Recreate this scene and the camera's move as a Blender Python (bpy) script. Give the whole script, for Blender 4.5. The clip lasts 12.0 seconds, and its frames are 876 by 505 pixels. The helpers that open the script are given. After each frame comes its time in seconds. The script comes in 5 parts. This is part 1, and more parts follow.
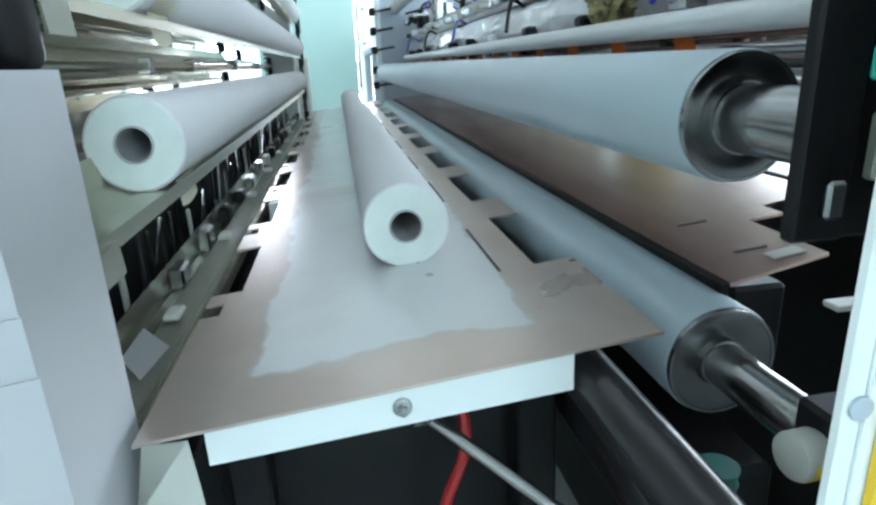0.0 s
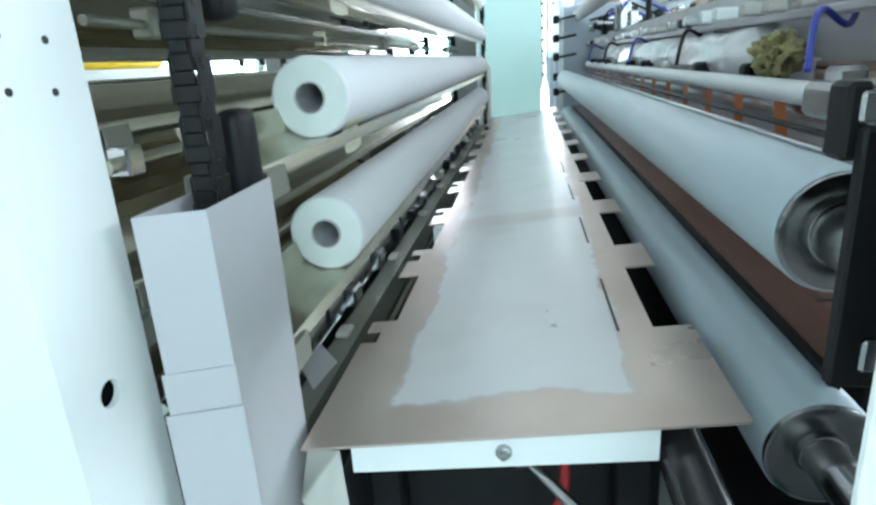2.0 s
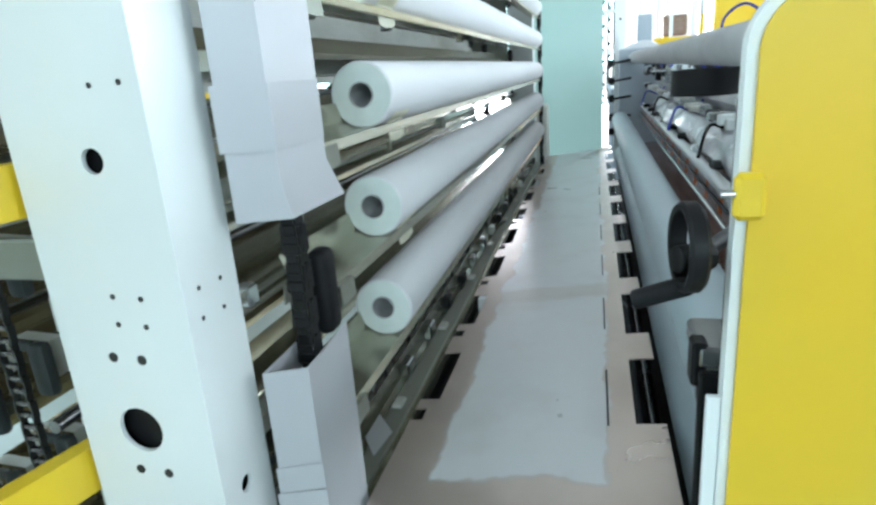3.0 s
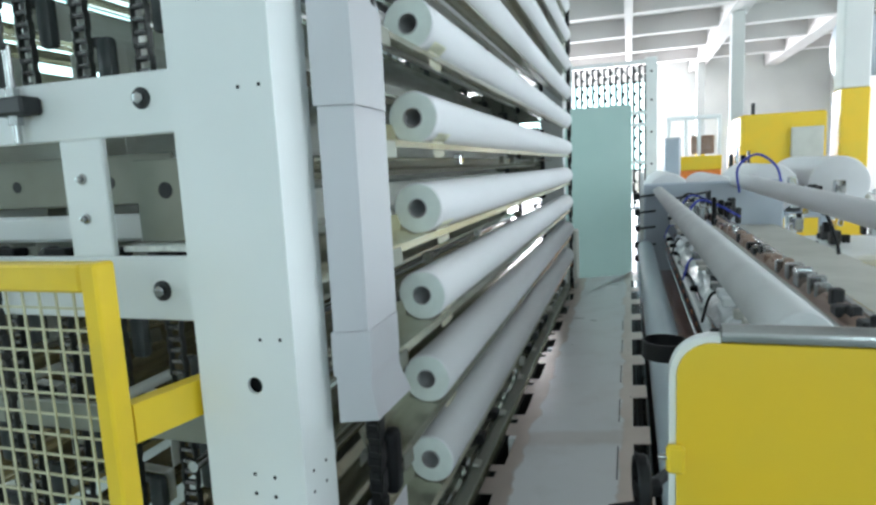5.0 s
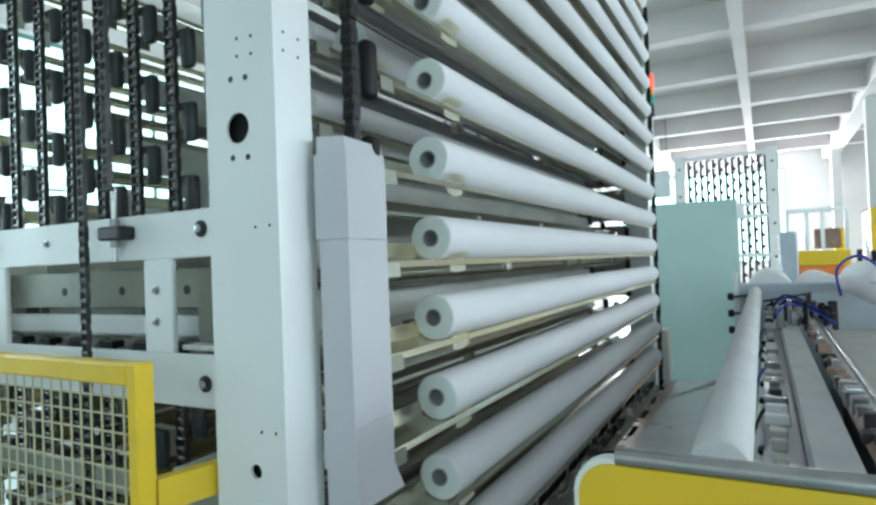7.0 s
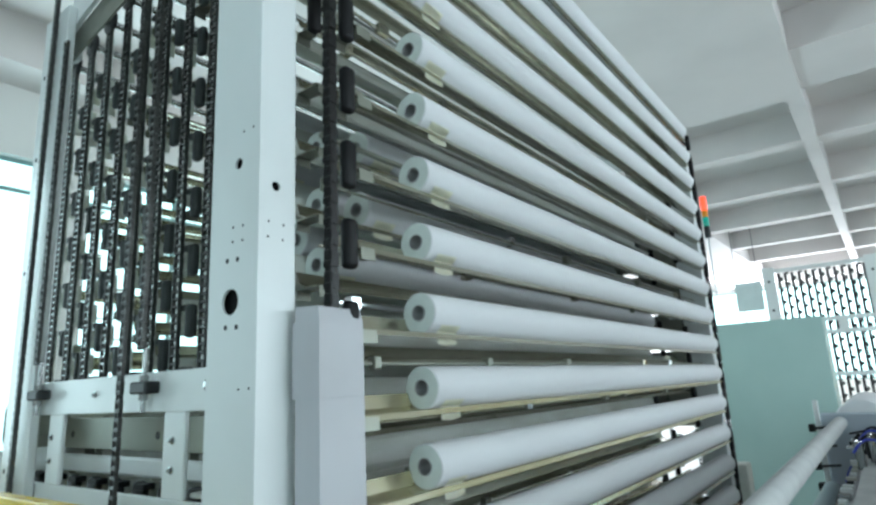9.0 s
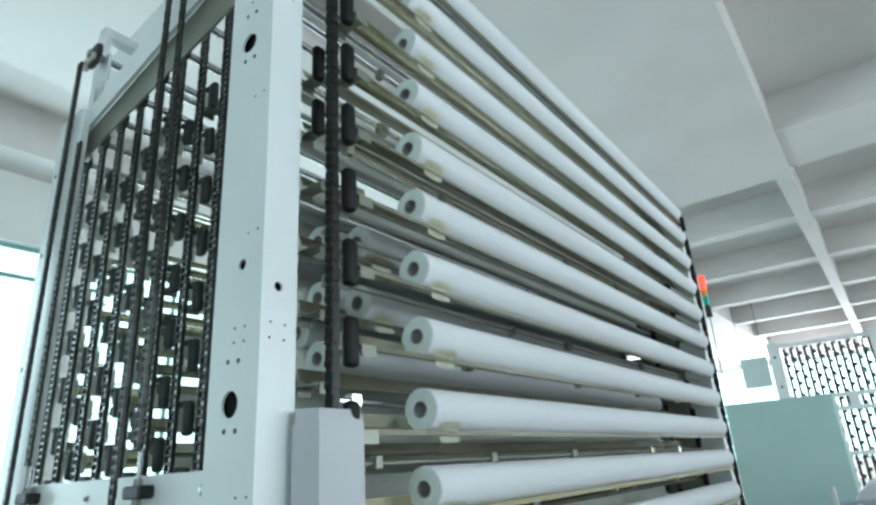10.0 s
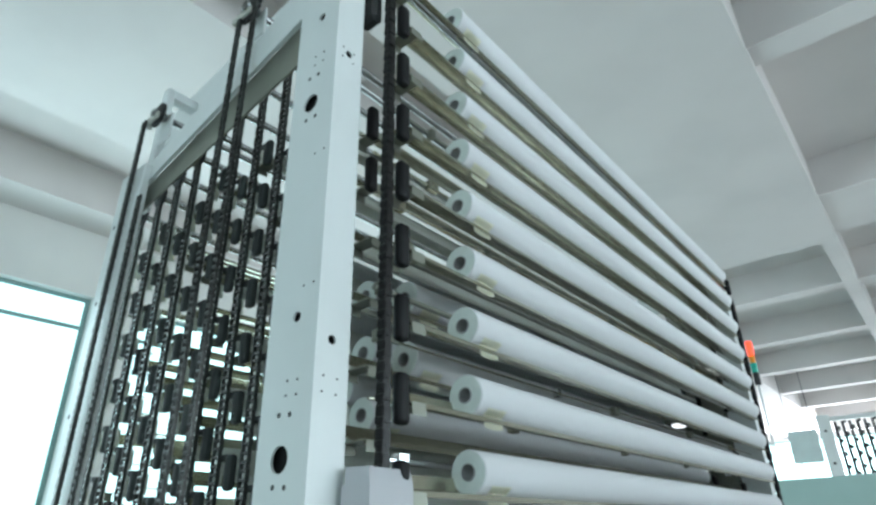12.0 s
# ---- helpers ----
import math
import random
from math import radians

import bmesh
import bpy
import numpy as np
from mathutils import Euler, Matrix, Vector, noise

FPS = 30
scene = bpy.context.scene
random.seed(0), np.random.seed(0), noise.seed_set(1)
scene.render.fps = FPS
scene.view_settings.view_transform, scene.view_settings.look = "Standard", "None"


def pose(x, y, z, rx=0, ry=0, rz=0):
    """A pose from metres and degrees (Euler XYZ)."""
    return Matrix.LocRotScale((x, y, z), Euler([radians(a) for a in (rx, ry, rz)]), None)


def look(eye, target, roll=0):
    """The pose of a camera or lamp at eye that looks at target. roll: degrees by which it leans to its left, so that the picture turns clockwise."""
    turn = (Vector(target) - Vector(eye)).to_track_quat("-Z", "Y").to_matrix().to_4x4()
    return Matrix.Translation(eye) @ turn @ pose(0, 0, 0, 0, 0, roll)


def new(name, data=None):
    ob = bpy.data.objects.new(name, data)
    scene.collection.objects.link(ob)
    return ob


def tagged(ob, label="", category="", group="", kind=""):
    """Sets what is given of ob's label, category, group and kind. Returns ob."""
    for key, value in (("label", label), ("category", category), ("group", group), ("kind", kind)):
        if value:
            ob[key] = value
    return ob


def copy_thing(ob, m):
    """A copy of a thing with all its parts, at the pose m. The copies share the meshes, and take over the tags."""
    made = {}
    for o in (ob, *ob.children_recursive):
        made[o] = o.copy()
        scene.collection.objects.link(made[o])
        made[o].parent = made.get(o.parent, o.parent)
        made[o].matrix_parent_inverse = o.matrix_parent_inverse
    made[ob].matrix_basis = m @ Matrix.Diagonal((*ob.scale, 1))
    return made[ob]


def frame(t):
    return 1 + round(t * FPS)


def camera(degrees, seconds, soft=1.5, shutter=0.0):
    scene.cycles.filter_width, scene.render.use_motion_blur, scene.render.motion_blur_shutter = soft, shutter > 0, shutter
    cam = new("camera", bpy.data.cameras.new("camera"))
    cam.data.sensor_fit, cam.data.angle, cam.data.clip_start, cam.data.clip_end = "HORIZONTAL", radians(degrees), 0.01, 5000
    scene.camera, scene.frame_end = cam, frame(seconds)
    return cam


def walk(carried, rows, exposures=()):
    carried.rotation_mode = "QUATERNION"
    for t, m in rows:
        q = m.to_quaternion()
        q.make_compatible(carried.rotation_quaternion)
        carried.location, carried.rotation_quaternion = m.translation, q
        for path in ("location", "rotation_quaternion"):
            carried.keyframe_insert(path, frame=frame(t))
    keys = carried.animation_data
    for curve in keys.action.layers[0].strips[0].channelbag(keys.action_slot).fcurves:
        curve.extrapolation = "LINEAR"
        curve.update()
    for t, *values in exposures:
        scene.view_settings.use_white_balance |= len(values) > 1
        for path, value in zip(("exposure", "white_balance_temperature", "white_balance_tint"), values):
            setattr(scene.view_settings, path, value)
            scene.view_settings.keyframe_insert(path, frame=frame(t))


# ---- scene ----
cam = camera(72.3, 12.0, soft=2.6)
PATH = [
    (0, (0.022, 0.068, 1.094), (0.304, 1.952, 0.488), -2.5),
    (0.5, (0.025, 0.079, 1.081), (0.142, 1.985, 0.485), -2.4),
    (1, (0.038, 0.077, 1.081), (-0.033, 1.98, 0.469), -2.5),
    (1.5, (0.048, 0.057, 1.114), (-0.119, 1.954, 0.503), -2.9),
    (2, (0.081, -0.011, 1.201), (-0.216, 1.872, 0.597), -3.6),
    (2.5, (0.13, -0.118, 1.313), (-0.332, 1.736, 0.721), -4.2),
    (3, (0.174, -0.188, 1.44), (-0.33, 1.662, 0.871), -4.3),
    (3.2, (0.176, -0.207, 1.487), (-0.372, 1.637, 0.937), -3.7),
    (4.8, (0.227, -0.419, 1.687), (-0.365, 1.463, 1.361), -2.2),
    (5, (0.234, -0.444, 1.698), (-0.375, 1.442, 1.426), -2.8),
    (5.5, (0.26, -0.506, 1.733), (-0.426, 1.368, 1.601), -2.9),
    (6, (0.291, -0.52, 1.746), (-0.478, 1.327, 1.727), -2.7),
    (6.5, (0.367, -0.513, 1.75), (-0.481, 1.299, 1.76), -2.4),
    (6.7, (0.428, -0.501, 1.748), (-0.466, 1.288, 1.761), -2.4),
    (8.3, (0.737, -0.476, 1.791), (-0.372, 1.169, 2.046), -1.4),
    (8.5, (0.752, -0.472, 1.79), (-0.373, 1.153, 2.091), -1.9),
    (9, (0.797, -0.457, 1.819), (-0.356, 1.118, 2.252), -2.8),
    (9.5, (0.806, -0.464, 1.839), (-0.318, 1.09, 2.407), -3.6),
    (10, (0.813, -0.476, 1.86), (-0.287, 1.05, 2.54), -3.7),
    (10.5, (0.811, -0.489, 1.877), (-0.268, 1.0, 2.663), -3.7),
    (11, (0.804, -0.497, 1.887), (-0.274, 0.919, 2.799), -3.2),
    (11.5, (0.795, -0.498, 1.891), (-0.292, 0.884, 2.843), -2.4),
    (12, (0.768, -0.504, 1.86), (-0.363, 0.902, 2.722), -1.3),
]
walk(cam, [(t, look(eye, target, roll)) for t, eye, target, roll in PATH],
     exposures=[(0, 0.72, 5780, 15), (0.5, 0.78, 5850, 15), (2.0, 0.8, 5880, 15), (2.5, 0.61, 5880, 15), (3.2, 0.3, 6000, 17), (5.0, -0.26, 6150, 18), (6.5, -0.38, 6050, 16), (8.5, -0.6, 6000, 14), (10, -0.6, 6000, 14), (12, -0.64, 6000, 14)])

# ---- daylight: sky outside, windows in the hall's walls ----
world = bpy.data.worlds.new("sky")
scene.world = world
world.use_nodes = True
sky = world.node_tree.nodes.new("ShaderNodeTexSky")
sky.sky_type, sky.sun_disc = "NISHITA", False
sky.sun_elevation, sky.sun_rotation = radians(40), radians(200)
world.node_tree.nodes["Background"].inputs[1].default_value = 0.12
world.node_tree.links.new(sky.outputs[0], world.node_tree.nodes["Background"].inputs[0])


def window_light(name, x, y, z, aim, width, height, power, colour=(0.92, 1.0, 1.0)):
    lamp = bpy.data.lights.new(name, "AREA")
    lamp.shape, lamp.size, lamp.size_y, lamp.energy, lamp.color = "RECTANGLE", width, height, power, colour
    ob = new(name, lamp)
    ob.matrix_world = look((x, y, z), (x + aim[0], y + aim[1], z + aim[2]))
    return ob


window_light("daylight_back", 2.5, -6.9, 3.4, (0, 1, -0.05), 3.6, 3.0, 120, (0.86, 1.0, 1.0))
window_light("daylight_west", -7.9, 2.6, 3.0, (1, 0, -0.05), 11.0, 3.6, 560, (0.82, 1.0, 0.98))
# Lamp for assumed east windows, added to brighten the rewinder side.
window_light("assumed_daylight_east", 9.4, 6.0, 3.2, (-1, 0, -0.05), 16.0, 3.6, 860, (0.95, 0.965, 0.95))
window_light("daylight_north", -2.45, 33.4, 3.5, (0, -1, 0), 8.0, 4.5, 5200, (0.96, 0.985, 0.98))


# ---- materials ----
def material(name, colour, rough=0.5, metal=0.0, second=None, scale=6.0, fine=120.0, bump=0.05, amount=0.5, stretch=(1, 1, 1), spec=0.5, coat=0.0):
    """A surface with broad stains and fine grain; second is the colour of the stains."""
    m = bpy.data.materials.new(name)
    m.use_nodes = True
    nt = m.node_tree
    p = nt.nodes["Principled BSDF"]
    co = nt.nodes.new("ShaderNodeTexCoord")
    mp = nt.nodes.new("ShaderNodeMapping")
    mp.inputs["Scale"].default_value = stretch
    nt.links.new(co.outputs["Object"], mp.inputs[0])
    big, small = nt.nodes.new("ShaderNodeTexNoise"), nt.nodes.new("ShaderNodeTexNoise")
    for n, sc, det in ((big, scale, 5), (small, fine, 2)):
        n.inputs["Scale"].default_value, n.inputs["Detail"].default_value = sc, det
        nt.links.new(mp.outputs[0], n.inputs["Vector"])
    ramp = nt.nodes.new("ShaderNodeValToRGB")
    ramp.color_ramp.elements[0].position, ramp.color_ramp.elements[1].position = 0.42, 0.72
    nt.links.new(big.outputs["Fac"], ramp.inputs[0])
    mix = nt.nodes.new("ShaderNodeMix")
    mix.data_type = "RGBA"
    c2 = second or tuple(c * 0.8 for c in colour)
    mix.inputs[6].default_value, mix.inputs[7].default_value = (*colour, 1), (*c2, 1)
    sc = nt.nodes.new("ShaderNodeMath")
    sc.operation = "MULTIPLY"
    sc.inputs[1].default_value = amount
    nt.links.new(ramp.outputs[0], sc.inputs[0])
    nt.links.new(sc.outputs[0], mix.inputs[0])
    nt.links.new(mix.outputs[2], p.inputs["Base Color"])
    rr = nt.nodes.new("ShaderNodeMapRange")
    rr.inputs[3].default_value, rr.inputs[4].default_value = max(0.02, rough - 0.1), min(1, rough + 0.1)
    nt.links.new(big.outputs["Fac"], rr.inputs[0])
    nt.links.new(rr.outputs[0], p.inputs["Roughness"])
    bp = nt.nodes.new("ShaderNodeBump")
    bp.inputs["Strength"].default_value, bp.inputs["Distance"].default_value = bump, 0.002
    nt.links.new(small.outputs["Fac"], bp.inputs["Height"])
    nt.links.new(bp.outputs[0], p.inputs["Normal"])
    p.inputs["Metallic"].default_value, p.inputs["Specular IOR Level"].default_value = metal, spec
    p.inputs["Coat Weight"].default_value = coat
    return m


def glow(name, colour, strength):
    m = material(name, colour, 0.4)
    p = m.node_tree.nodes["Principled BSDF"]
    p.inputs["Emission Color"].default_value, p.inputs["Emission Strength"].default_value = (*colour, 1), strength
    return m


WHITE = material("white_machine_paint", (0.74, 0.77, 0.77), 0.32, second=(0.66, 0.69, 0.68), scale=3, fine=260, bump=0.04, amount=0.5)
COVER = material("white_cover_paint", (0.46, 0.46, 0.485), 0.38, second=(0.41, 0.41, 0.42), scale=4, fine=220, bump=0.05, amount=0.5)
PAPER = material("tissue_paper", (0.69, 0.695, 0.71), 0.9, second=(0.60, 0.605, 0.615), scale=5, fine=90, bump=0.12, amount=0.5, stretch=(1, 0.25, 1), spec=0.15)
PAPER_END = material("tissue_roll_end", (0.72, 0.77, 0.74), 0.95, second=(0.62, 0.68, 0.65), scale=30, fine=420, bump=0.3, amount=0.5, spec=0.1)
CARD = material("core_cardboard", (0.42, 0.42, 0.42), 0.8, scale=20)
TAPE = material("glued_tail_paper", (0.78, 0.77, 0.62), 0.7, second=(0.75, 0.75, 0.68), scale=30)
TRAY = material("pale_olive_tray_sheet", (0.56, 0.55, 0.46), 0.22, 0.85, second=(0.28, 0.26, 0.17), scale=7, fine=500, bump=0.0, amount=0.9, stretch=(1, 0.15, 1))
# Yellow reflection under the logs, put into the colour of oily trays.
GOLD = material("oily_yellow_reflection_tray", (0.60, 0.54, 0.33), 0.22, 0.7, second=(0.50, 0.49, 0.40), scale=6, fine=300, bump=0.0, amount=1.0, stretch=(1, 0.25, 1))
GALV = material("galvanised_tray_sheet", (0.78, 0.80, 0.76), 0.36, 0.15, second=(0.52, 0.53, 0.45), scale=8, fine=300, bump=0.02, amount=0.9, stretch=(1, 0.3, 1))
FELT = material("pale_matt_cover", (0.60, 0.61, 0.61), 0.85, second=(0.50, 0.51, 0.52), scale=9, fine=160, bump=0.3, amount=0.7, spec=0.2)
OILYTRAY = material("oily_brown_tray", (0.50, 0.44, 0.28), 0.25, 0.6, second=(0.16, 0.12, 0.06), scale=9, fine=400, bump=0.0, amount=0.9, stretch=(1, 0.3, 1))
CHAIN = material("oiled_chain_steel", (0.075, 0.078, 0.075), 0.33, 0.7, second=(0.03, 0.03, 0.03), scale=30)
BLACKCHAIN = material("greasy_black_chain", (0.016, 0.016, 0.016), 0.38, 0.5, second=(0.012, 0.012, 0.012), scale=40)
# Paler pins stand in for daylight showing through the chain's gaps.
PIN = material("light_dot_chain_pin", (0.20, 0.20, 0.20), 0.25, 0.9, second=(0.05, 0.05, 0.05), scale=60)
LINK = material("bright_chain_plate", (0.80, 0.83, 0.80), 0.35, 0.5, second=(0.3, 0.3, 0.3), scale=60)
# Also stands in for deep shade inside the post and under the machines.
BLACK = material("black_plastic_and_shade", (0.007, 0.007, 0.008), 0.5, second=(0.014, 0.014, 0.014), scale=25, spec=0.2)
GLOSSBLACK = material("glossy_black_paint", (0.018, 0.018, 0.02), 0.24, second=(0.03, 0.03, 0.03), scale=14, bump=0.02)
LUGGREY = material("dark_grey_lug_plastic", (0.035, 0.042, 0.042), 0.4, second=(0.06, 0.065, 0.065), scale=25)
IRON = material("blackened_iron", (0.022, 0.024, 0.026), 0.5, 0.2, second=(0.05, 0.05, 0.05), scale=12)
RUBBER = material("grey_roll_covering", (0.46, 0.56, 0.61), 0.36, second=(0.40, 0.49, 0.54), scale=4, fine=200, bump=0.04, amount=0.6, stretch=(1, 0.3, 1))
STEEL = material("turned_steel", (0.42, 0.43, 0.43), 0.22, 1.0, second=(0.22, 0.22, 0.22), scale=14, fine=160, bump=0.08)
DARKSTEEL = material("dark_turned_steel", (0.33, 0.34, 0.34), 0.24, 1.0, second=(0.15, 0.15, 0.15), scale=12, fine=300, bump=0.04)
CHROME = material("chrome", (0.72, 0.73, 0.74), 0.1, 1.0, scale=20, bump=0.02, amount=0.2)
COPPER = material("worn_copper_toned_steel", (0.55, 0.37, 0.31), 0.2, 0.85, second=(0.42, 0.27, 0.22), scale=9, fine=700, bump=0.008, amount=0.85, stretch=(1, 0.35, 1))
YELLOW = material("yellow_enamel", (0.74, 0.475, 0.008), 0.45, second=(0.62, 0.47, 0.03), scale=4, fine=180, bump=0.05, amount=0.6)
FENCE = material("yellow_fence_paint", (0.76, 0.52, 0.015), 0.4, second=(0.6, 0.42, 0.03), scale=9, bump=0.06)
WIRE = material("pale_yellow_wire", (0.55, 0.53, 0.36), 0.5, 0.2, scale=20)
ORANGE = material("orange_paint", (0.80, 0.22, 0.03), 0.4, second=(0.6, 0.16, 0.03), scale=15)
GREEN = material("green_cabinet_paint", (0.37, 0.50, 0.47), 0.4, second=(0.33, 0.46, 0.43), scale=2.5, fine=240, bump=0.04, amount=0.6)
PALEBOARD = material("pale_green_board", (0.62, 0.70, 0.69), 0.5, scale=3)
BEIGE = material("beige_sheet", (0.50, 0.50, 0.45), 0.5, scale=7)
OLIVE = material("olive_grey_rail", (0.27, 0.28, 0.235), 0.38, 0.5, second=(0.2, 0.2, 0.17), scale=8, stretch=(1, 0.2, 1))
BLUEGREY = material("blue_grey_panel", (0.42, 0.47, 0.53), 0.45, second=(0.36, 0.40, 0.46), scale=3)
CONCRETE = material("painted_plaster", (0.66, 0.66, 0.64), 0.9, second=(0.58, 0.58, 0.57), scale=0.7, fine=30, bump=0.1, amount=0.7)
CEILING = material("painted_ceiling", (0.60, 0.565, 0.55), 0.9, second=(0.51, 0.48, 0.47), scale=0.6, fine=25, bump=0.1, amount=0.7)
FLOOR = material("green_epoxy_floor", (0.34, 0.375, 0.36), 0.3, second=(0.30, 0.335, 0.32), scale=0.8, fine=40, bump=0.05, amount=0.8)
FRAMEPAINT = material("teal_window_frame_paint", (0.22, 0.36, 0.35), 0.45, second=(0.30, 0.42, 0.41), scale=6)
RED = material("red_hose_rubber", (0.32, 0.012, 0.012), 0.4, scale=20)
BLUE = material("blue_hose", (0.03, 0.05, 0.42), 0.35, scale=20)
DARKTEAL = material("dark_green_hose", (0.012, 0.13, 0.11), 0.4, scale=20)
BRUSHED = material("brushed_roll_end", (0.30, 0.31, 0.31), 0.22, 1.0, second=(0.16, 0.165, 0.165), scale=9, fine=400, bump=0.05, amount=0.8)
TEAL = material("green_plastic", (0.02, 0.33, 0.26), 0.35, scale=20)
BROWN = material("rusty_bar", (0.30, 0.20, 0.15), 0.5, 0.4, second=(0.5, 0.42, 0.38), scale=10, stretch=(1, 0.4, 1))
WRAP = material("plastic_wrap", (0.80, 0.82, 0.84), 0.25, second=(0.55, 0.57, 0.58), scale=16, fine=50, bump=0.5, amount=0.9, coat=0.5)
RAG = material("oily_rag", (0.34, 0.31, 0.14), 0.7, second=(0.04, 0.04, 0.03), scale=45, fine=200, bump=0.4, amount=1.0)
SIGNAL_RED = glow("red_lamp_glow", (1.0, 0.06, 0.02), 3.0)
SIGNAL_GREEN = material("green_lamp_lens", (0.02, 0.45, 0.33), 0.2)
SIGNAL_AMBER = material("amber_lamp_lens", (0.85, 0.3, 0.02), 0.2)
SKYGLOW = glow("overcast_sky_glow", (0.66, 0.97, 0.94), 2.6)


def table_material():
    """Browned steel sheet with a dull pale film over its middle."""
    m = material("table_sheet", (0.57, 0.485, 0.43), 0.31, 0.5, second=(0.46, 0.375, 0.32), scale=5, fine=700, bump=0.012, amount=0.6)
    nt = m.node_tree
    p = nt.nodes["Principled BSDF"]
    co = nt.nodes.new("ShaderNodeTexCoord")
    n = nt.nodes.new("ShaderNodeTexNoise")
    n.inputs["Scale"].default_value, n.inputs["Detail"].default_value = 9, 3
    nt.links.new(co.outputs["Object"], n.inputs["Vector"])
    xyz = nt.nodes.new("ShaderNodeSeparateXYZ")
    nt.links.new(co.outputs["Object"], xyz.inputs[0])

    def maths(op, a, b):
        q = nt.nodes.new("ShaderNodeMath")
        q.operation = op
        for k, v in enumerate((a, b)):
            if isinstance(v, (int, float)):
                q.inputs[k].default_value = v
            else:
                nt.links.new(v, q.inputs[k])
        return q.outputs[0]

    wob = maths("MULTIPLY", maths("SUBTRACT", n.outputs["Fac"], 0.5), 0.07)
    x = maths("ADD", xyz.outputs[0], wob)
    y = maths("ADD", xyz.outputs[1], wob)
    def edge(v, at, soft):
        """Rises from 0 to 1 as v passes at."""
        out = maths("ADD", maths("MULTIPLY", maths("SUBTRACT", v, at), 1.0 / soft), 0.5)
        out.node.use_clamp = True
        return out

    fine = nt.nodes.new("ShaderNodeTexNoise")
    fine.inputs["Scale"].default_value, fine.inputs["Detail"].default_value = 45, 4
    nt.links.new(co.outputs["Object"], fine.inputs["Vector"])
    x = maths("ADD", x, maths("MULTIPLY", maths("SUBTRACT", fine.outputs["Fac"], 0.5), 0.013))
    y = maths("ADD", y, maths("MULTIPLY", maths("SUBTRACT", fine.outputs["Fac"], 0.5), 0.013))
    inside = maths("MULTIPLY", edge(x, -0.130, 0.010), maths("SUBTRACT", 1.0, edge(x, 0.152, 0.010)))
    inside = maths("MULTIPLY", inside, edge(y, -1.81, 0.012))
    band = maths("MULTIPLY", edge(y, -1.05, 0.03), maths("SUBTRACT", 1.0, edge(y, -0.95, 0.03)))
    inside = maths("MULTIPLY", inside, maths("SUBTRACT", 0.97, maths("MULTIPLY", band, 0.3)))
    old = p.inputs["Base Color"].links[0].from_socket
    mix = nt.nodes.new("ShaderNodeMix")
    mix.data_type = "RGBA"
    mix.inputs[7].default_value = (0.63, 0.64, 0.645, 1)
    nt.links.new(inside, mix.inputs[0])
    nt.links.new(old, mix.inputs[6])
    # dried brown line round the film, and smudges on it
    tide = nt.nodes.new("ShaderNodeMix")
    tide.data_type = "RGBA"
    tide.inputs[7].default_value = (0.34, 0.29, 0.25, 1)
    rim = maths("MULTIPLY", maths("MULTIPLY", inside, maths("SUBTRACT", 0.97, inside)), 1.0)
    smear = nt.nodes.new("ShaderNodeTexNoise")
    smear.inputs["Scale"].default_value, smear.inputs["Detail"].default_value = 6, 6
    nt.links.new(co.outputs["Object"], smear.inputs["Vector"])
    smudge = maths("MULTIPLY", edge(smear.outputs["Fac"], 0.62, 0.25), 0.25)
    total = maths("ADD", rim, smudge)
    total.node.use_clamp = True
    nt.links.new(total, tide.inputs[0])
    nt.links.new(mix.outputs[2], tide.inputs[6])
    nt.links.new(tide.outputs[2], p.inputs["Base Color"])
    nt.links.new(maths("SUBTRACT", 0.6, maths("MULTIPLY", inside, 0.45)), p.inputs["Metallic"])
    return m


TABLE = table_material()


# ---- building helpers ----
def base_of(ob):
    v = Vector(ob.location)
    while ob.parent:
        ob = ob.parent
        v += Vector(ob.location)
    return v


def thing(name, at, label, category, group="", kind=""):
    ob = new(name)
    ob.location = at
    ob.empty_display_size = 0.05
    return tagged(ob, label, category, group, kind)


def mesh_of(name, bm, mat, smooth=True):
    me = bpy.data.meshes.new(name)
    bm.normal_update()
    for f in bm.faces:
        f.smooth = smooth
    for e in bm.edges:
        if len(e.link_faces) == 2 and e.calc_face_angle(0) > 0.6:
            e.smooth = False
    bm.to_mesh(me)
    bm.free()
    me.materials.append(mat)
    return me


def part(name, bm, mat, parent, label="", smooth=True):
    """One mesh under a thing or a part; the bmesh is in world places."""
    bmesh.ops.translate(bm, verts=bm.verts, vec=-base_of(parent))
    ob = new(name, mesh_of(name, bm, mat, smooth))
    ob.parent = parent
    return tagged(ob, label)


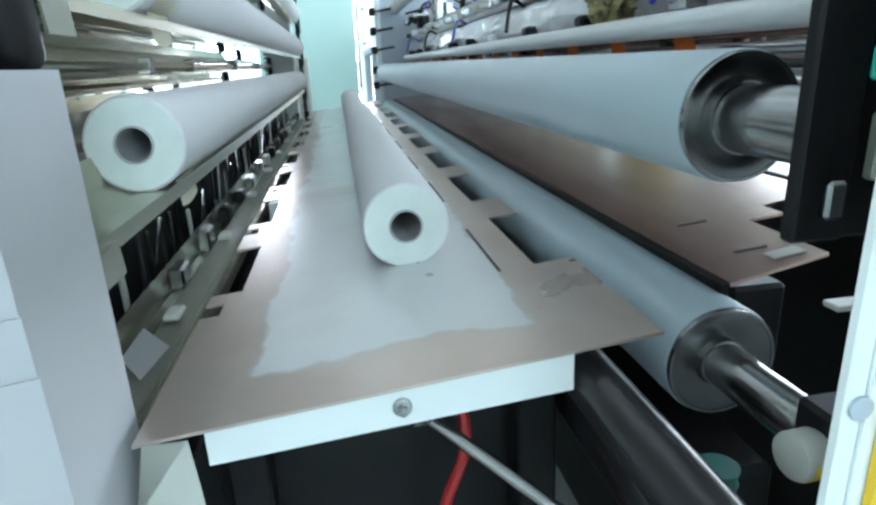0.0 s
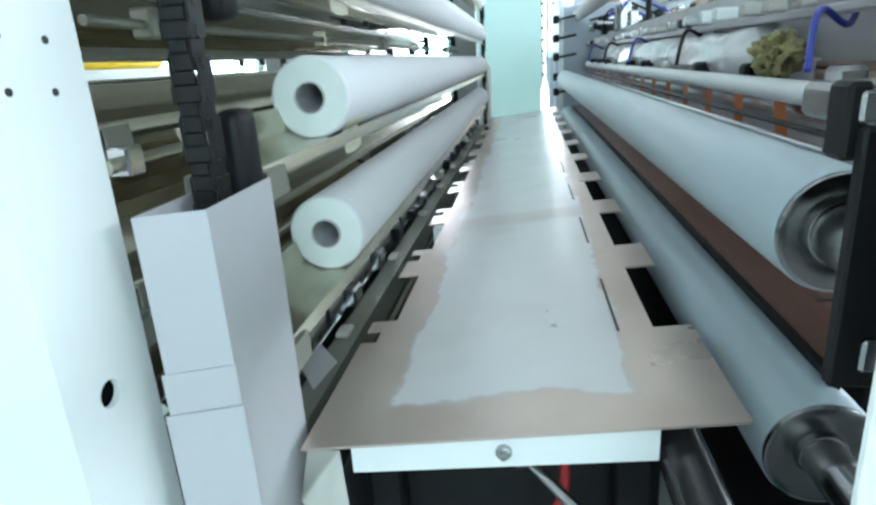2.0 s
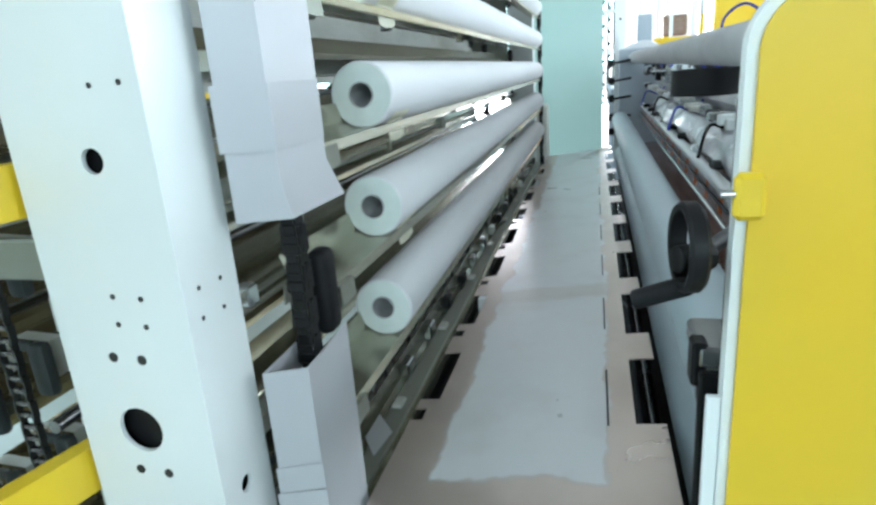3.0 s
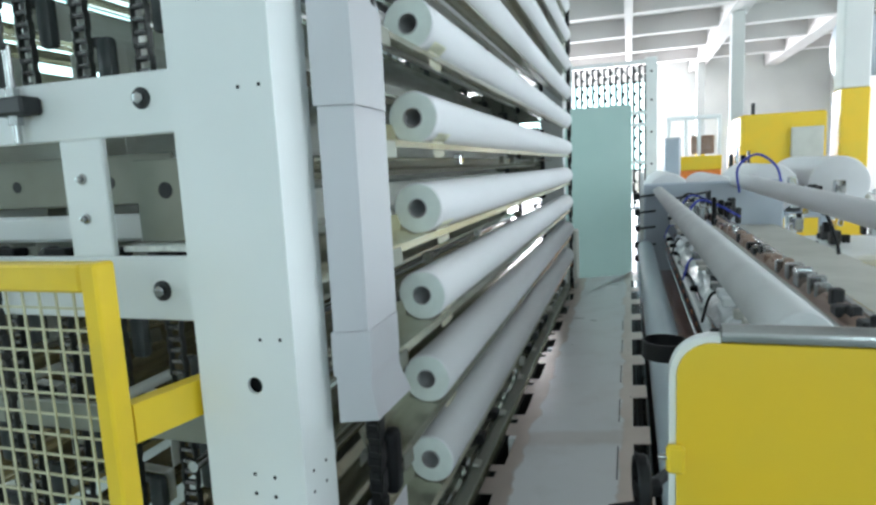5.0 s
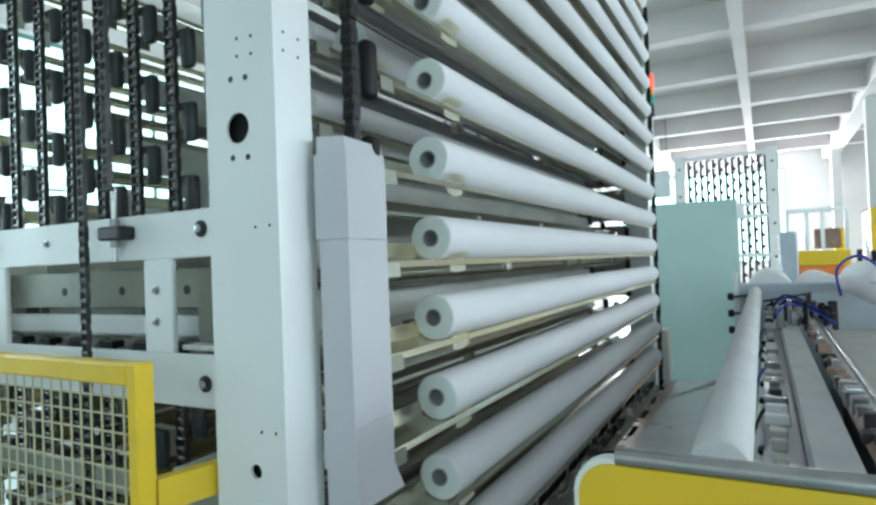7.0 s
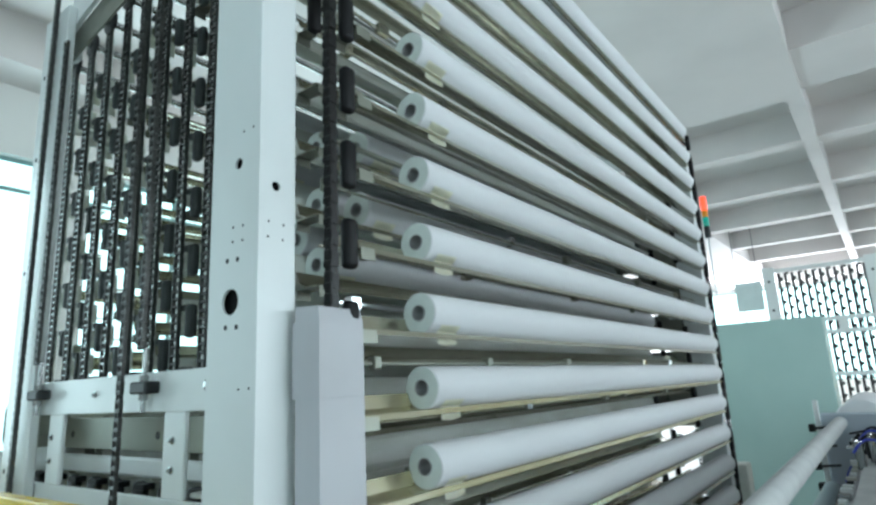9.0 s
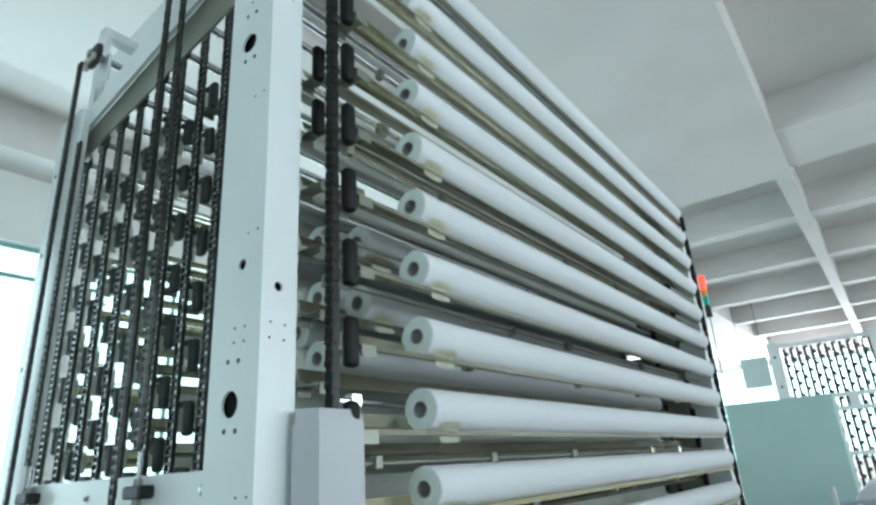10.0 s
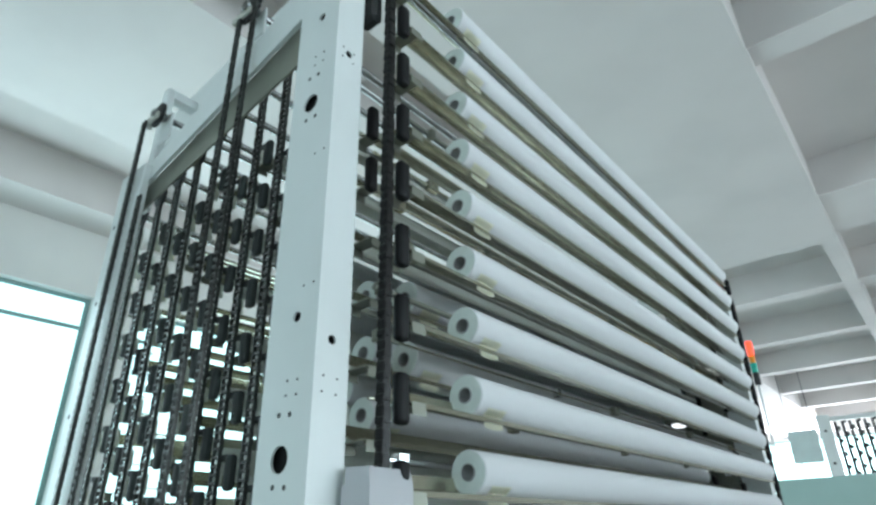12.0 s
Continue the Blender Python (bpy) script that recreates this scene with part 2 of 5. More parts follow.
def solid(name, bm, mat, label, category, group="", kind="", at=None):
    """A thing that is one mesh."""
    if at is None:
        lo = [min(v.co[k] for v in bm.verts) for k in range(3)]
        hi = [max(v.co[k] for v in bm.verts) for k in range(3)]
        at = ((lo[0] + hi[0]) / 2, (lo[1] + hi[1]) / 2, lo[2])
    bmesh.ops.translate(bm, verts=bm.verts, vec=-Vector(at))
    ob = new(name, mesh_of(name, bm, mat))
    ob.location = at
    return tagged(ob, label, category, group, kind)


def box(lo, hi, bevel=0.0, bm=None, seg=1):
    bm = bm or bmesh.new()
    c = [(a + b) / 2 for a, b in zip(lo, hi)]
    d = [abs(b - a) for a, b in zip(lo, hi)]
    r = bmesh.ops.create_cube(bm, size=1.0, matrix=Matrix.Translation(c) @ Matrix.Diagonal((*d, 1)))
    if bevel:
        es = list({e for v in r["verts"] for e in v.link_edges})
        bmesh.ops.bevel(bm, geom=es, offset=bevel, segments=seg, profile=0.5, affect="EDGES")
    return bm


def rod(p, q, r, seg=16, bm=None, r2=None, bevel=0.0):
    """A round bar from p to q."""
    bm = bm or bmesh.new()
    p, q = Vector(p), Vector(q)
    d = q - p
    m = Matrix.Translation((p + q) / 2) @ d.to_track_quat("Z", "Y").to_matrix().to_4x4()
    got = bmesh.ops.create_cone(bm, cap_ends=True, segments=seg, radius1=r, radius2=r if r2 is None else r2, depth=d.length, matrix=m)
    if bevel:
        es = [e for e in {e for v in got["verts"] for e in v.link_edges} if any(len(f.verts) > 4 for f in e.link_faces)]
        bmesh.ops.bevel(bm, geom=es, offset=bevel, segments=2, profile=0.5, affect="EDGES")
    return bm


def lathe(profile, centre, axis="y", seg=40, bm=None, closed=False):
    """Turns (radius, along) pairs round an axis through centre."""
    bm = bm or bmesh.new()
    cx, cy, cz = centre
    rings = []
    for r, a in profile:
        ring = []
        for k in range(seg):
            u, v = r * math.cos(2 * math.pi * k / seg), r * math.sin(2 * math.pi * k / seg)
            ring.append(bm.verts.new((cx + u, cy + a, cz + v) if axis == "y" else (cx + u, cy + v, cz + a) if axis == "z" else (cx + a, cy + u, cz + v)))
        rings.append(ring)
    pairs = list(zip(rings, rings[1:])) + ([(rings[-1], rings[0])] if closed else [])
    for a, b in pairs:
        for k in range(seg):
            bm.faces.new((a[k], a[(k + 1) % seg], b[(k + 1) % seg], b[k]))
    if not closed:
        for ring, r in ((rings[0], profile[0][0]), (rings[-1], profile[-1][0])):
            if r > 1e-4:
                bm.faces.new(ring)
    bmesh.ops.recalc_face_normals(bm, faces=bm.faces)
    return bm


def bent_sheet(points, y0, y1, thick, bm=None):
    """A sheet folded along y: points are (x, z) of its section."""
    bm = bm or bmesh.new()
    n = len(points)
    out = []
    for k, (x, z) in enumerate(points):
        a, b = points[max(0, k - 1)], points[min(n - 1, k + 1)]
        t = Vector((b[0] - a[0], b[1] - a[1])).normalized()
        out.append((x - t.y * thick, z + t.x * thick))
    loop = list(points) + out[::-1]
    v0 = [bm.verts.new((x, y0, z)) for x, z in loop]
    v1 = [bm.verts.new((x, y1, z)) for x, z in loop]
    m = len(loop)
    for k in range(m):
        bm.faces.new((v0[k], v0[(k + 1) % m], v1[(k + 1) % m], v1[k]))
    for vs in (v0, v1):
        for k in range(n - 1):
            bm.faces.new((vs[k], vs[k + 1], vs[m - 2 - k], vs[m - 1 - k]))
    bmesh.ops.recalc_face_normals(bm, faces=bm.faces)
    return bm


def slab(outline, z0, z1, tilt=None, bm=None):
    """A flat plate with the outline (x, y); tilt gives a height to add at (x, y)."""
    bm = bm or bmesh.new()
    f = tilt or (lambda x, y: 0.0)
    lo = [bm.verts.new((x, y, z0 + f(x, y))) for x, y in outline]
    hi = [bm.verts.new((x, y, z1 + f(x, y))) for x, y in outline]
    n = len(outline)
    for k in range(n):
        bm.faces.new((lo[k], lo[(k + 1) % n], hi[(k + 1) % n], hi[k]))
    bm.faces.new(hi)
    bm.faces.new(lo[::-1])
    bmesh.ops.recalc_face_normals(bm, faces=bm.faces)
    return bm


def hose(points, r, name="hose"):
    """A curve through the points, turned into a mesh of round section."""
    bm = bmesh.new()
    pts = [Vector(p) for p in points]
    fine = []
    for k in range(len(pts) - 1):
        a, b, c, d = pts[max(0, k - 1)], pts[k], pts[k + 1], pts[min(len(pts) - 1, k + 2)]
        for j in range(6):
            t = j / 6
            fine.append(0.5 * ((2 * b) + (c - a) * t + (2 * a - 5 * b + 4 * c - d) * t * t + (3 * b - a - 3 * c + d) * t ** 3))
    fine.append(pts[-1])
    rings = []
    for k, p in enumerate(fine):
        d = (fine[min(k + 1, len(fine) - 1)] - fine[max(k - 1, 0)]).normalized()
        q = d.to_track_quat("Z", "Y").to_matrix()
        rings.append([bm.verts.new(p + q @ Vector((r * math.cos(a * math.pi / 4), r * math.sin(a * math.pi / 4), 0))) for a in range(8)])
    for a, b in zip(rings, rings[1:]):
        for k in range(8):
            bm.faces.new((a[k], a[(k + 1) % 8], b[(k + 1) % 8], b[k]))
    bm.faces.new(rings[0])
    bm.faces.new(rings[-1])
    bmesh.ops.recalc_face_normals(bm, faces=bm.faces)
    return bm


def holed_post(x0, x1, y0, y1, z0, z1, front, side, wall=0.006):
    """A hollow square post; front holes (x, z, r) in its y0 face, side holes (y, z, r) in its x1 face."""
    bm = bmesh.new()

    def face_with_holes(a0, a1, holes, at):
        """Fills a strip a0..a1 by z0..z1, leaving round holes with rims."""
        z = z0
        for c, h, r in sorted(holes, key=lambda q: q[1]):
            e = r * 1.25
            quad(a0, a1, z, h - e, at)
            ring, rim = [], []
            n = 32
            for k in range(n):
                g = 2 * math.pi * (k + 0.5) / n
                u, w = math.cos(g), math.sin(g)
                ring.append(bm.verts.new(at(c + r * u, h + r * w, 0)))
                rim.append(bm.verts.new(at(c + r * u, h + r * w, wall)))
            edge = []
            for k in range(n):
                g = 2 * math.pi * (k + 0.5) / n
                u, w = math.cos(g), math.sin(g)
                s = 1 / max(abs(u), abs(w))
                su, sw = u * s, w * s
                edge.append(bm.verts.new(at((c - a0) * su + c if su < 0 else (a1 - c) * su + c, h + e * sw, 0)))
            for k in range(n):
                j = (k + 1) % n
                bm.faces.new((ring[k], ring[j], edge[j], edge[k]))
                bm.faces.new((ring[k], rim[k], rim[j], ring[j]))
            for cu in (-1, 1):
                for cw in (-1, 1):
                    best = sorted(range(n), key=lambda k: abs(math.cos(2 * math.pi * (k + 0.5) / n) - cu * 0.7071) + abs(math.sin(2 * math.pi * (k + 0.5) / n) - cw * 0.7071))[:2]
                    corner = bm.verts.new(at(a0 if cu < 0 else a1, h + e * cw, 0))
                    bm.faces.new((edge[best[0]], edge[best[1]], corner))
            z = h + e
        quad(a0, a1, z, z1, at)

    def quad(a0, a1, b0, b1, at):
        bm.faces.new([bm.verts.new(at(a, b, 0)) for a, b in ((a0, b0), (a1, b0), (a1, b1), (a0, b1))])

    face_with_holes(x0, x1, front, lambda a, b, d: (a, y0 + d, b))
    face_with_holes(y0, y1, side, lambda a, b, d: (x1 - d, a, b))
    quad(x0, x1, z0, z1, lambda a, b, d: (a, y1, b))
    quad(y0, y1, z0, z1, lambda a, b, d: (x0, a, b))
    for z in (z0, z1):
        bm.faces.new([bm.verts.new(v) for v in ((x0, y0, z), (x1, y0, z), (x1, y1, z), (x0, y1, z))])
    bm.normal_update()
    for f in bm.faces:
        c = f.calc_center_median()
        for inside, way in ((abs(c.y - y0) < 1e-5, (0, -1, 0)), (abs(c.x - x1) < 1e-5, (1, 0, 0)), (abs(c.y - y1) < 1e-5, (0, 1, 0)), (abs(c.x - x0) < 1e-5, (-1, 0, 0))):
            if inside and f.normal.dot(Vector(way)) < 0:
                f.normal_flip()
    return bm


def chain_mesh(z0, z1, pitch=0.0254, wide=0.016, deep=0.006, duplex=False):
    """A roller chain along z round x = y = 0: waisted plates and rollers, joined."""
    bm = bmesh.new()
    n = int((z1 - z0) / pitch)
    for k in range(n):
        z = z0 + k * pitch
        off = wide / 2 if k % 2 else wide / 2 - 0.003
        for s in (-1, 1):
            box((s * off - 0.0012, -deep, z - 0.005), (s * off + 0.0012, deep, z + pitch + 0.005), bm=bm)
        rod((-wide / 2 - 0.002, 0, z), (wide / 2 + 0.002, 0, z), 0.0065, 8, bm)
        if duplex:
            # outer plates lie flat to the front and hide the rollers
            w = wide / 2 + (0.0015 if k % 2 else -0.001)
            box((-w, -deep - 0.003, z - 0.008), (w, -deep + 0.001, z + 0.010), 0.003, bm=bm)
            box((-w + 0.004, -deep - 0.002, z + 0.009), (w - 0.004, -deep + 0.001, z + pitch - 0.007), bm=bm)
    return bm


# ---- the hall ----
def hall():
    b = slab([(-8.3, -7.3), (9.8, -7.3), (9.8, 34), (-8.3, 34)], -0.1, 0.0)
    solid("floor", b, FLOOR, "grey-green epoxy factory floor, slightly glossy", "floor", kind="structure", at=(0, 0, 0))
    # ceiling: slab, broad flat girders along the hall, cross beams east of them and beyond
    b = slab([(-8.3, -7.3), (9.8, -7.3), (9.8, 34), (-8.3, 34)], 6.65, 6.8)
    for x0, x1, ya, yb in ((-8.3, -7.3, -7.3, 34), (-5.55, -3.1, -7.3, 34), (-2.2, 0.36, -7.3, 10.1), (0.12, 0.36, 10.1, 34), (3.15, 3.7, -7.3, 34), (6.6, 7.2, -7.3, 34)):
        box((x0, ya, 6.0), (x1, yb, 6.65), bm=b)
    for y, wide in ((-5.4, 0.33), (-2.0, 0.33), (1.4, 0.33), (4.81, 0.33), (8.46, 1.46), (12.4, 0.4), (15.8, 0.4), (19.2, 0.4), (22.6, 0.4), (26.0, 0.4), (29.4, 0.4)):
        for x0, x1 in ((0.36, 3.15), (3.7, 6.6), (7.2, 9.8)) + (((-3.1, 0.12),) if y > 12 else ()):
            box((x0, y, 6.06), (x1, y + wide, 6.649), bm=b)
    solid("ceiling", b, CEILING, "white painted concrete ceiling with girders and cross beams", "ceiling", kind="structure", at=(0, 0, 6))
    # walls with their window openings
    def wall(name, lo, hi, axis, opens, label):
        b = bmesh.new()
        u = 1 - axis
        z_lo, z_hi = opens[0][2], opens[0][3]
        def piece(a0, a1, z0, z1):
            p, q = [0, 0, z0], [0, 0, z1]
            p[axis], q[axis] = lo, hi
            p[u], q[u] = a0, a1
            box(p, q, bm=b)
        a = -7.3 if u == 1 else -8.0
        end = 34.0 if u == 1 else 9.5
        piece(a, end, 0, z_lo)
        piece(a, end, z_hi, 6.65)
        for w0, w1, _, _ in opens:
            piece(a, w0, z_lo, z_hi)
            a = w1
        piece(a, end, z_lo, z_hi)
        solid(name, b, CONCRETE, label, "wall", kind="structure")

    wall("wall_west", -8.3, -8.0, 0, [(-3.4, 2.6, 1.2, 5.05), (3.2, 8.6, 1.2, 5.05), (12.6, 18.6, 1.2, 5.05)], "white plastered wall with tall windows")
    # The openings in the east wall are assumed, to let light in.
    wall("wall_east", 9.5, 9.8, 0, [(-2, 5, 1.4, 5.0), (7, 14, 1.4, 5.0), (16, 23, 1.4, 5.0)], "white plastered wall with tall windows")
    wall("wall_south", -7.3, -7.0, 1, [(0.7, 4.3, 1.8, 5.0)], "white plastered wall with a window")
    wall("wall_north", 33.7, 34.0, 1, [(-6.5, 1.6, 1.2, 5.8)], "white plastered wall with a broad bright window")
    # windows
    def window(name, axis, at, a0, a1, z0, z1, bars):
        u = 1 - axis
        w = thing(name, tuple([at, (a0 + a1) / 2, z0] if axis == 0 else [(a0 + a1) / 2, at, z0]), "tall steel-framed window, bright with overcast daylight", "window", kind="structure")
        def piece(nm, p0, p1, q0, q1, d, mat):
            p, q = [0, 0, q0], [0, 0, q1]
            p[axis], q[axis] = at - d, at + d
            p[u], q[u] = p0, p1
            part(nm, box(p, q, 0.004 if d > 0.01 else 0), mat, w)
        for k in range(bars + 1):
            c = a0 + (a1 - a0) * k / bars
            c = min(max(c, a0 + 0.03), a1 - 0.03)
            piece("window_frame", c - 0.03, c + 0.03, z0, z1, 0.03, FRAMEPAINT)
        for zz in (z0, z0 + (z1 - z0) * 0.88, z1 - 0.06):
            piece("window_frame", a0, a1, zz, zz + 0.06, 0.028, FRAMEPAINT)
        piece("pane", a0, a1, z0, z1, 0.004, SKYGLOW)
    window("window_1", 0, -8.16, -3.4, 2.6, 1.2, 5.05, 4)
    window("window_2", 0, -8.16, 3.2, 8.6, 1.2, 5.05, 4)
    window("window_3", 0, -8.16, 12.6, 18.6, 1.2, 5.05, 4)
    window("window_4", 1, 33.86, -6.5, 1.6, 1.2, 5.8, 5)
    # Assumed east windows, added as a light source.
    for k, y in enumerate((-2, 7, 16)):
        window("window_%d" % (5 + k), 0, 9.66, y, y + 7, 1.4, 5.0, 4)
    window("window_8", 1, -7.16, 0.7, 4.3, 1.8, 5.0, 3)
    # columns under the east girder
    for y in (10.2, 20.5, 30.5):
        c = thing("column", (3.4, y, 0), "square concrete column, yellow safety paint below, white above", "column", "hall columns", "structure")
        part("shaft", box((3.22, y - 0.2, 2.6), (3.58, y + 0.2, 6.0), 0.02), CONCRETE, c)
        part("painted_base", box((3.21, y - 0.21, 0), (3.59, y + 0.21, 2.6), 0.02), YELLOW, c, "yellow painted column foot")


hall()


# ---- paper logs ----
R_LOG, LOG_Y0, LOG_Y1, PITCH = 0.0575, 0.83, 4.12, 0.2


def log_master():
    r, L = R_LOG, LOG_Y1 - LOG_Y0
    root = thing("paper_log", (0, LOG_Y0, 0), "long white tissue paper log with a hollow core", "paper log", "paper logs")
    rnd = random.Random(4)
    prof = [(0.0225, 0.001), (0.03, 0.0003), (0.045, 0.0), (r - 0.003, 0.0006), (r, 0.004)]
    for k in range(1, 30):
        prof.append((r + rnd.uniform(-0.0006, 0.0004), L * k / 30))
    prof += [(r, L - 0.004), (r - 0.003, L - 0.0006), (0.0225, L)]
    body = lathe(prof, (0, LOG_Y0, 0), seg=48, closed=True)
    roll = part("roll", body, PAPER, root)
    roll.data.materials.append(PAPER_END)
    for f in roll.data.polygons:
        if abs(f.normal.y) > 0.75:
            f.material_index = 1
    core = lathe([(0.0203, -0.002), (0.0226, -0.002), (0.0226, L + 0.002), (0.0203, L + 0.002)], (0, LOG_Y0, 0), seg=32, closed=True)
    part("core", core, CARD, root, "grey cardboard core tube")
    # glued tail that sags a little below the end of the log
    b = bmesh.new()
    rows = []
    for j in range(8):
        a = radians(-36 - 6 * min(j, 4))
        d = r + 0.0012
        down = max(0, j - 4)
        rows.append([b.verts.new((d * math.cos(a) + 0.001 * down, LOG_Y0 + y, d * math.sin(a) - down * (0.010 + 0.05 * (0.14 - y) * (y - 0.02) / 0.004 * 0.06))) for y in (0.04, 0.07, 0.10, 0.13)])
    for p, q in zip(rows, rows[1:]):
        for k in range(3):
            b.faces.new((p[k], p[k + 1], q[k + 1], q[k]))
    bmesh.ops.solidify(b, geom=b.faces[:], thickness=0.0008)
    part("tail_flap", b, TAPE, root, "yellowish glued paper tail")
    return root


LOG = log_master()
first_log_used = False


def paper_log(x, z, label=""):
    """A log whose near end lies over (x, z)."""
    global first_log_used
    m = pose(x, LOG_Y0, z)
    if not first_log_used:
        first_log_used = True
        LOG.matrix_basis = m
        ob = LOG
    else:
        ob = copy_thing(LOG, m)
    if label:
        ob["label"] = label
    return ob


# ---- bucket conveyors of the accumulator ----
STRANDS = [(-0.20, 0.488), (-0.42, 0.58), (-0.60, 0.58)] + [(-0.70 - 0.155 * k, 0.58) for k in range(9)]


def head(k):
    """Height of the strand's upper sprocket; the head falls away towards the back."""
    return 3.62 - 0.29 * (-0.85 - STRANDS[k][0]) if k > 2 else 3.56


def z_rows(k):
    if k == 0:
        return [1.015 + PITCH * j for j in range(-3, 14)]
    off = -0.055 if k == 1 else 0.1 if k % 2 and k > 2 else 0.0
    return [0.615 + off + PITCH * j for j in range(14) if k < 3 or 0.615 + off + PITCH * j < head(k) - 0.12]


def make_bucket_meshes():
    b2 = bent_sheet([(-0.052, -0.012), (-0.040, -0.046), (-0.012, -0.059), (0.030, -0.057), (0.034, -0.070)], 0, 3.62, 0.0016)
    b = bent_sheet([(-0.052, -0.012), (-0.040, -0.046), (-0.012, -0.059), (0.030, -0.057), (0.034, -0.070)], 0, 3.62, 0.0016)
    sheet = mesh_of("sheet", b, TRAY)
    oily = mesh_of("oily_sheet", b2, OILYTRAY)
    global GOLDEN
    b = bent_sheet([(-0.052, -0.012), (-0.040, -0.046), (-0.012, -0.059), (0.030, -0.057), (0.034, -0.070)], 0, 3.62, 0.0016)
    GOLDEN = mesh_of("yellow_reflection_sheet", b, GOLD)
    global WALLED
    b = bent_sheet([(-0.064, 0.034), (-0.060, 0.0), (-0.040, -0.048), (-0.012, -0.059), (0.030, -0.057), (0.036, -0.078)], 0, 3.62, 0.0016)
    WALLED = mesh_of("walled_sheet", b, GALV)
    b = bent_sheet([(-0.040, -0.058), (-0.012, -0.060), (0.030, -0.058)], 0, 0.12, 0.0016)
    short = mesh_of("short_sheet", b, TRAY)
    b = box((-0.016, -0.022, -0.062), (0.016, 0.020, 0.062), 0.013, seg=3)
    lug = mesh_of("lug", b, BLACK)
    b = box((-0.021, -0.014, -0.055), (0.021, 0.014, 0.055), 0.012, seg=2)
    box((-0.052, -0.006, 0.036), (-0.012, 0.006, 0.056), 0.002, bm=b)
    global SMALL_LUG
    SMALL_LUG = mesh_of("lug", b, LUGGREY)
    b = bent_sheet([(-0.052, -0.090), (-0.052, -0.064), (0.0385, -0.062), (0.0385, -0.09)], 0, 0.05, 0.003)
    end = mesh_of("end_bracket", b, OLIVE)
    global END_PLATE
    b = bent_sheet([(-0.075, -0.088), (-0.075, -0.022), (-0.03, -0.006), (0.05, -0.010), (0.05, -0.085)], 0, 0.03, 0.002)
    END_PLATE = mesh_of("end_plate", b, GALV)
    return sheet, oily, short, lug, end


SHEET, OILY, SHORT, LUG, END = make_bucket_meshes()
CHAIN_MESH = []


def strand(k):
    """A strand of chain at each end with buckets between; two inner strands hang without near chains."""
    x, y = STRANDS[k]
    root = thing("bucket_conveyor", (x, y, 0.4), "vertical roller chain conveyor strand carrying thin steel buckets", "conveyor", "bucket conveyor strands")
    near = 0.64 if k else 0.565
    if not CHAIN_MESH:
        me = mesh_of("chain", chain_mesh(0.0, 3.08, 0.0254, 0.02), CHAIN)
        me.materials.append(PIN)
        for f in me.polygons:
            if abs(f.center.x) < 0.003:
                f.material_index = 1
        CHAIN_MESH.append(me)
    if not k:
        CHAIN_MESH.append(mesh_of("front_chain", chain_mesh(0.0, 3.08, 0.0254, 0.024, 0.0115, True), BLACKCHAIN))
    pieces = [(4.27, CHAIN_MESH[0 if k else 1])]
    if k == 0:
        pieces.append((y, CHAIN_MESH[1]))
    elif k > 2:
        for z0, z1 in ((0.0, 1.05), (1.50, head(k) - 0.4)):
            me = mesh_of("chain", chain_mesh(z0, z1, 0.0254, 0.037, 0.007), CHAIN)
            me.materials.append(PIN)
            for f in me.polygons:
                if abs(f.center.x) < 0.003:
                    f.material_index = 1
            pieces.append((y, me))
    for yy, me in pieces:
        c = new("chain", me)
        c.parent = root
        c.location = (0, yy - y, 0)
    dx = 0.026 if k == 0 else 0.052
    for j, z in enumerate(z_rows(k)):
        s = new("bucket", GOLDEN if k == 0 and j in (6, 7) else OILY if k > 2 and z < 1.5 else SHEET if k < 2 or z < 1.5 else WALLED if k < 6 or z < 1.9 else SHEET if k < 9 or j % 3 == k % 3 else SHORT)
        s.parent = root
        s.location = (-0.021 if k == 0 else -0.03, near - y, z - 0.4)
        for yy in ((4.24,) if (k in (1, 2) and z < 2.8) or (k > 2 and 1.5 < z < 1.9) else (near - 0.022, 4.24)):
            o = new("lug", SMALL_LUG if k > 2 else LUG)
            o.parent = s
            o.location = (dx, yy - near, -0.055)
        e = new("end_bracket", END_PLATE if k > 2 and j % 4 != k % 4 else END)
        e.parent = s
        e.location = (0, 0.002, 0)
    return root


CONVEYORS = [strand(k) for k in range(12)]
FRONT_X = STRANDS[0][0] - 0.021
FRONT_LOGS = [paper_log(FRONT_X, 1.015 + PITCH * j) for j in range(14)]
INNER_LOGS = []
FILLED = {1: (2.36, 2.56), 2: (2.215, 2.415, 2.615), 3: (2.315,), 4: (2.615,), 5: (1.915, 2.915)}
for k in FILLED:
    for z in z_rows(k):
        if min(abs(z - q) for q in FILLED[k]) < 0.02:
            INNER_LOGS.append((k, z, paper_log(STRANDS[k][0] - 0.03, z)))


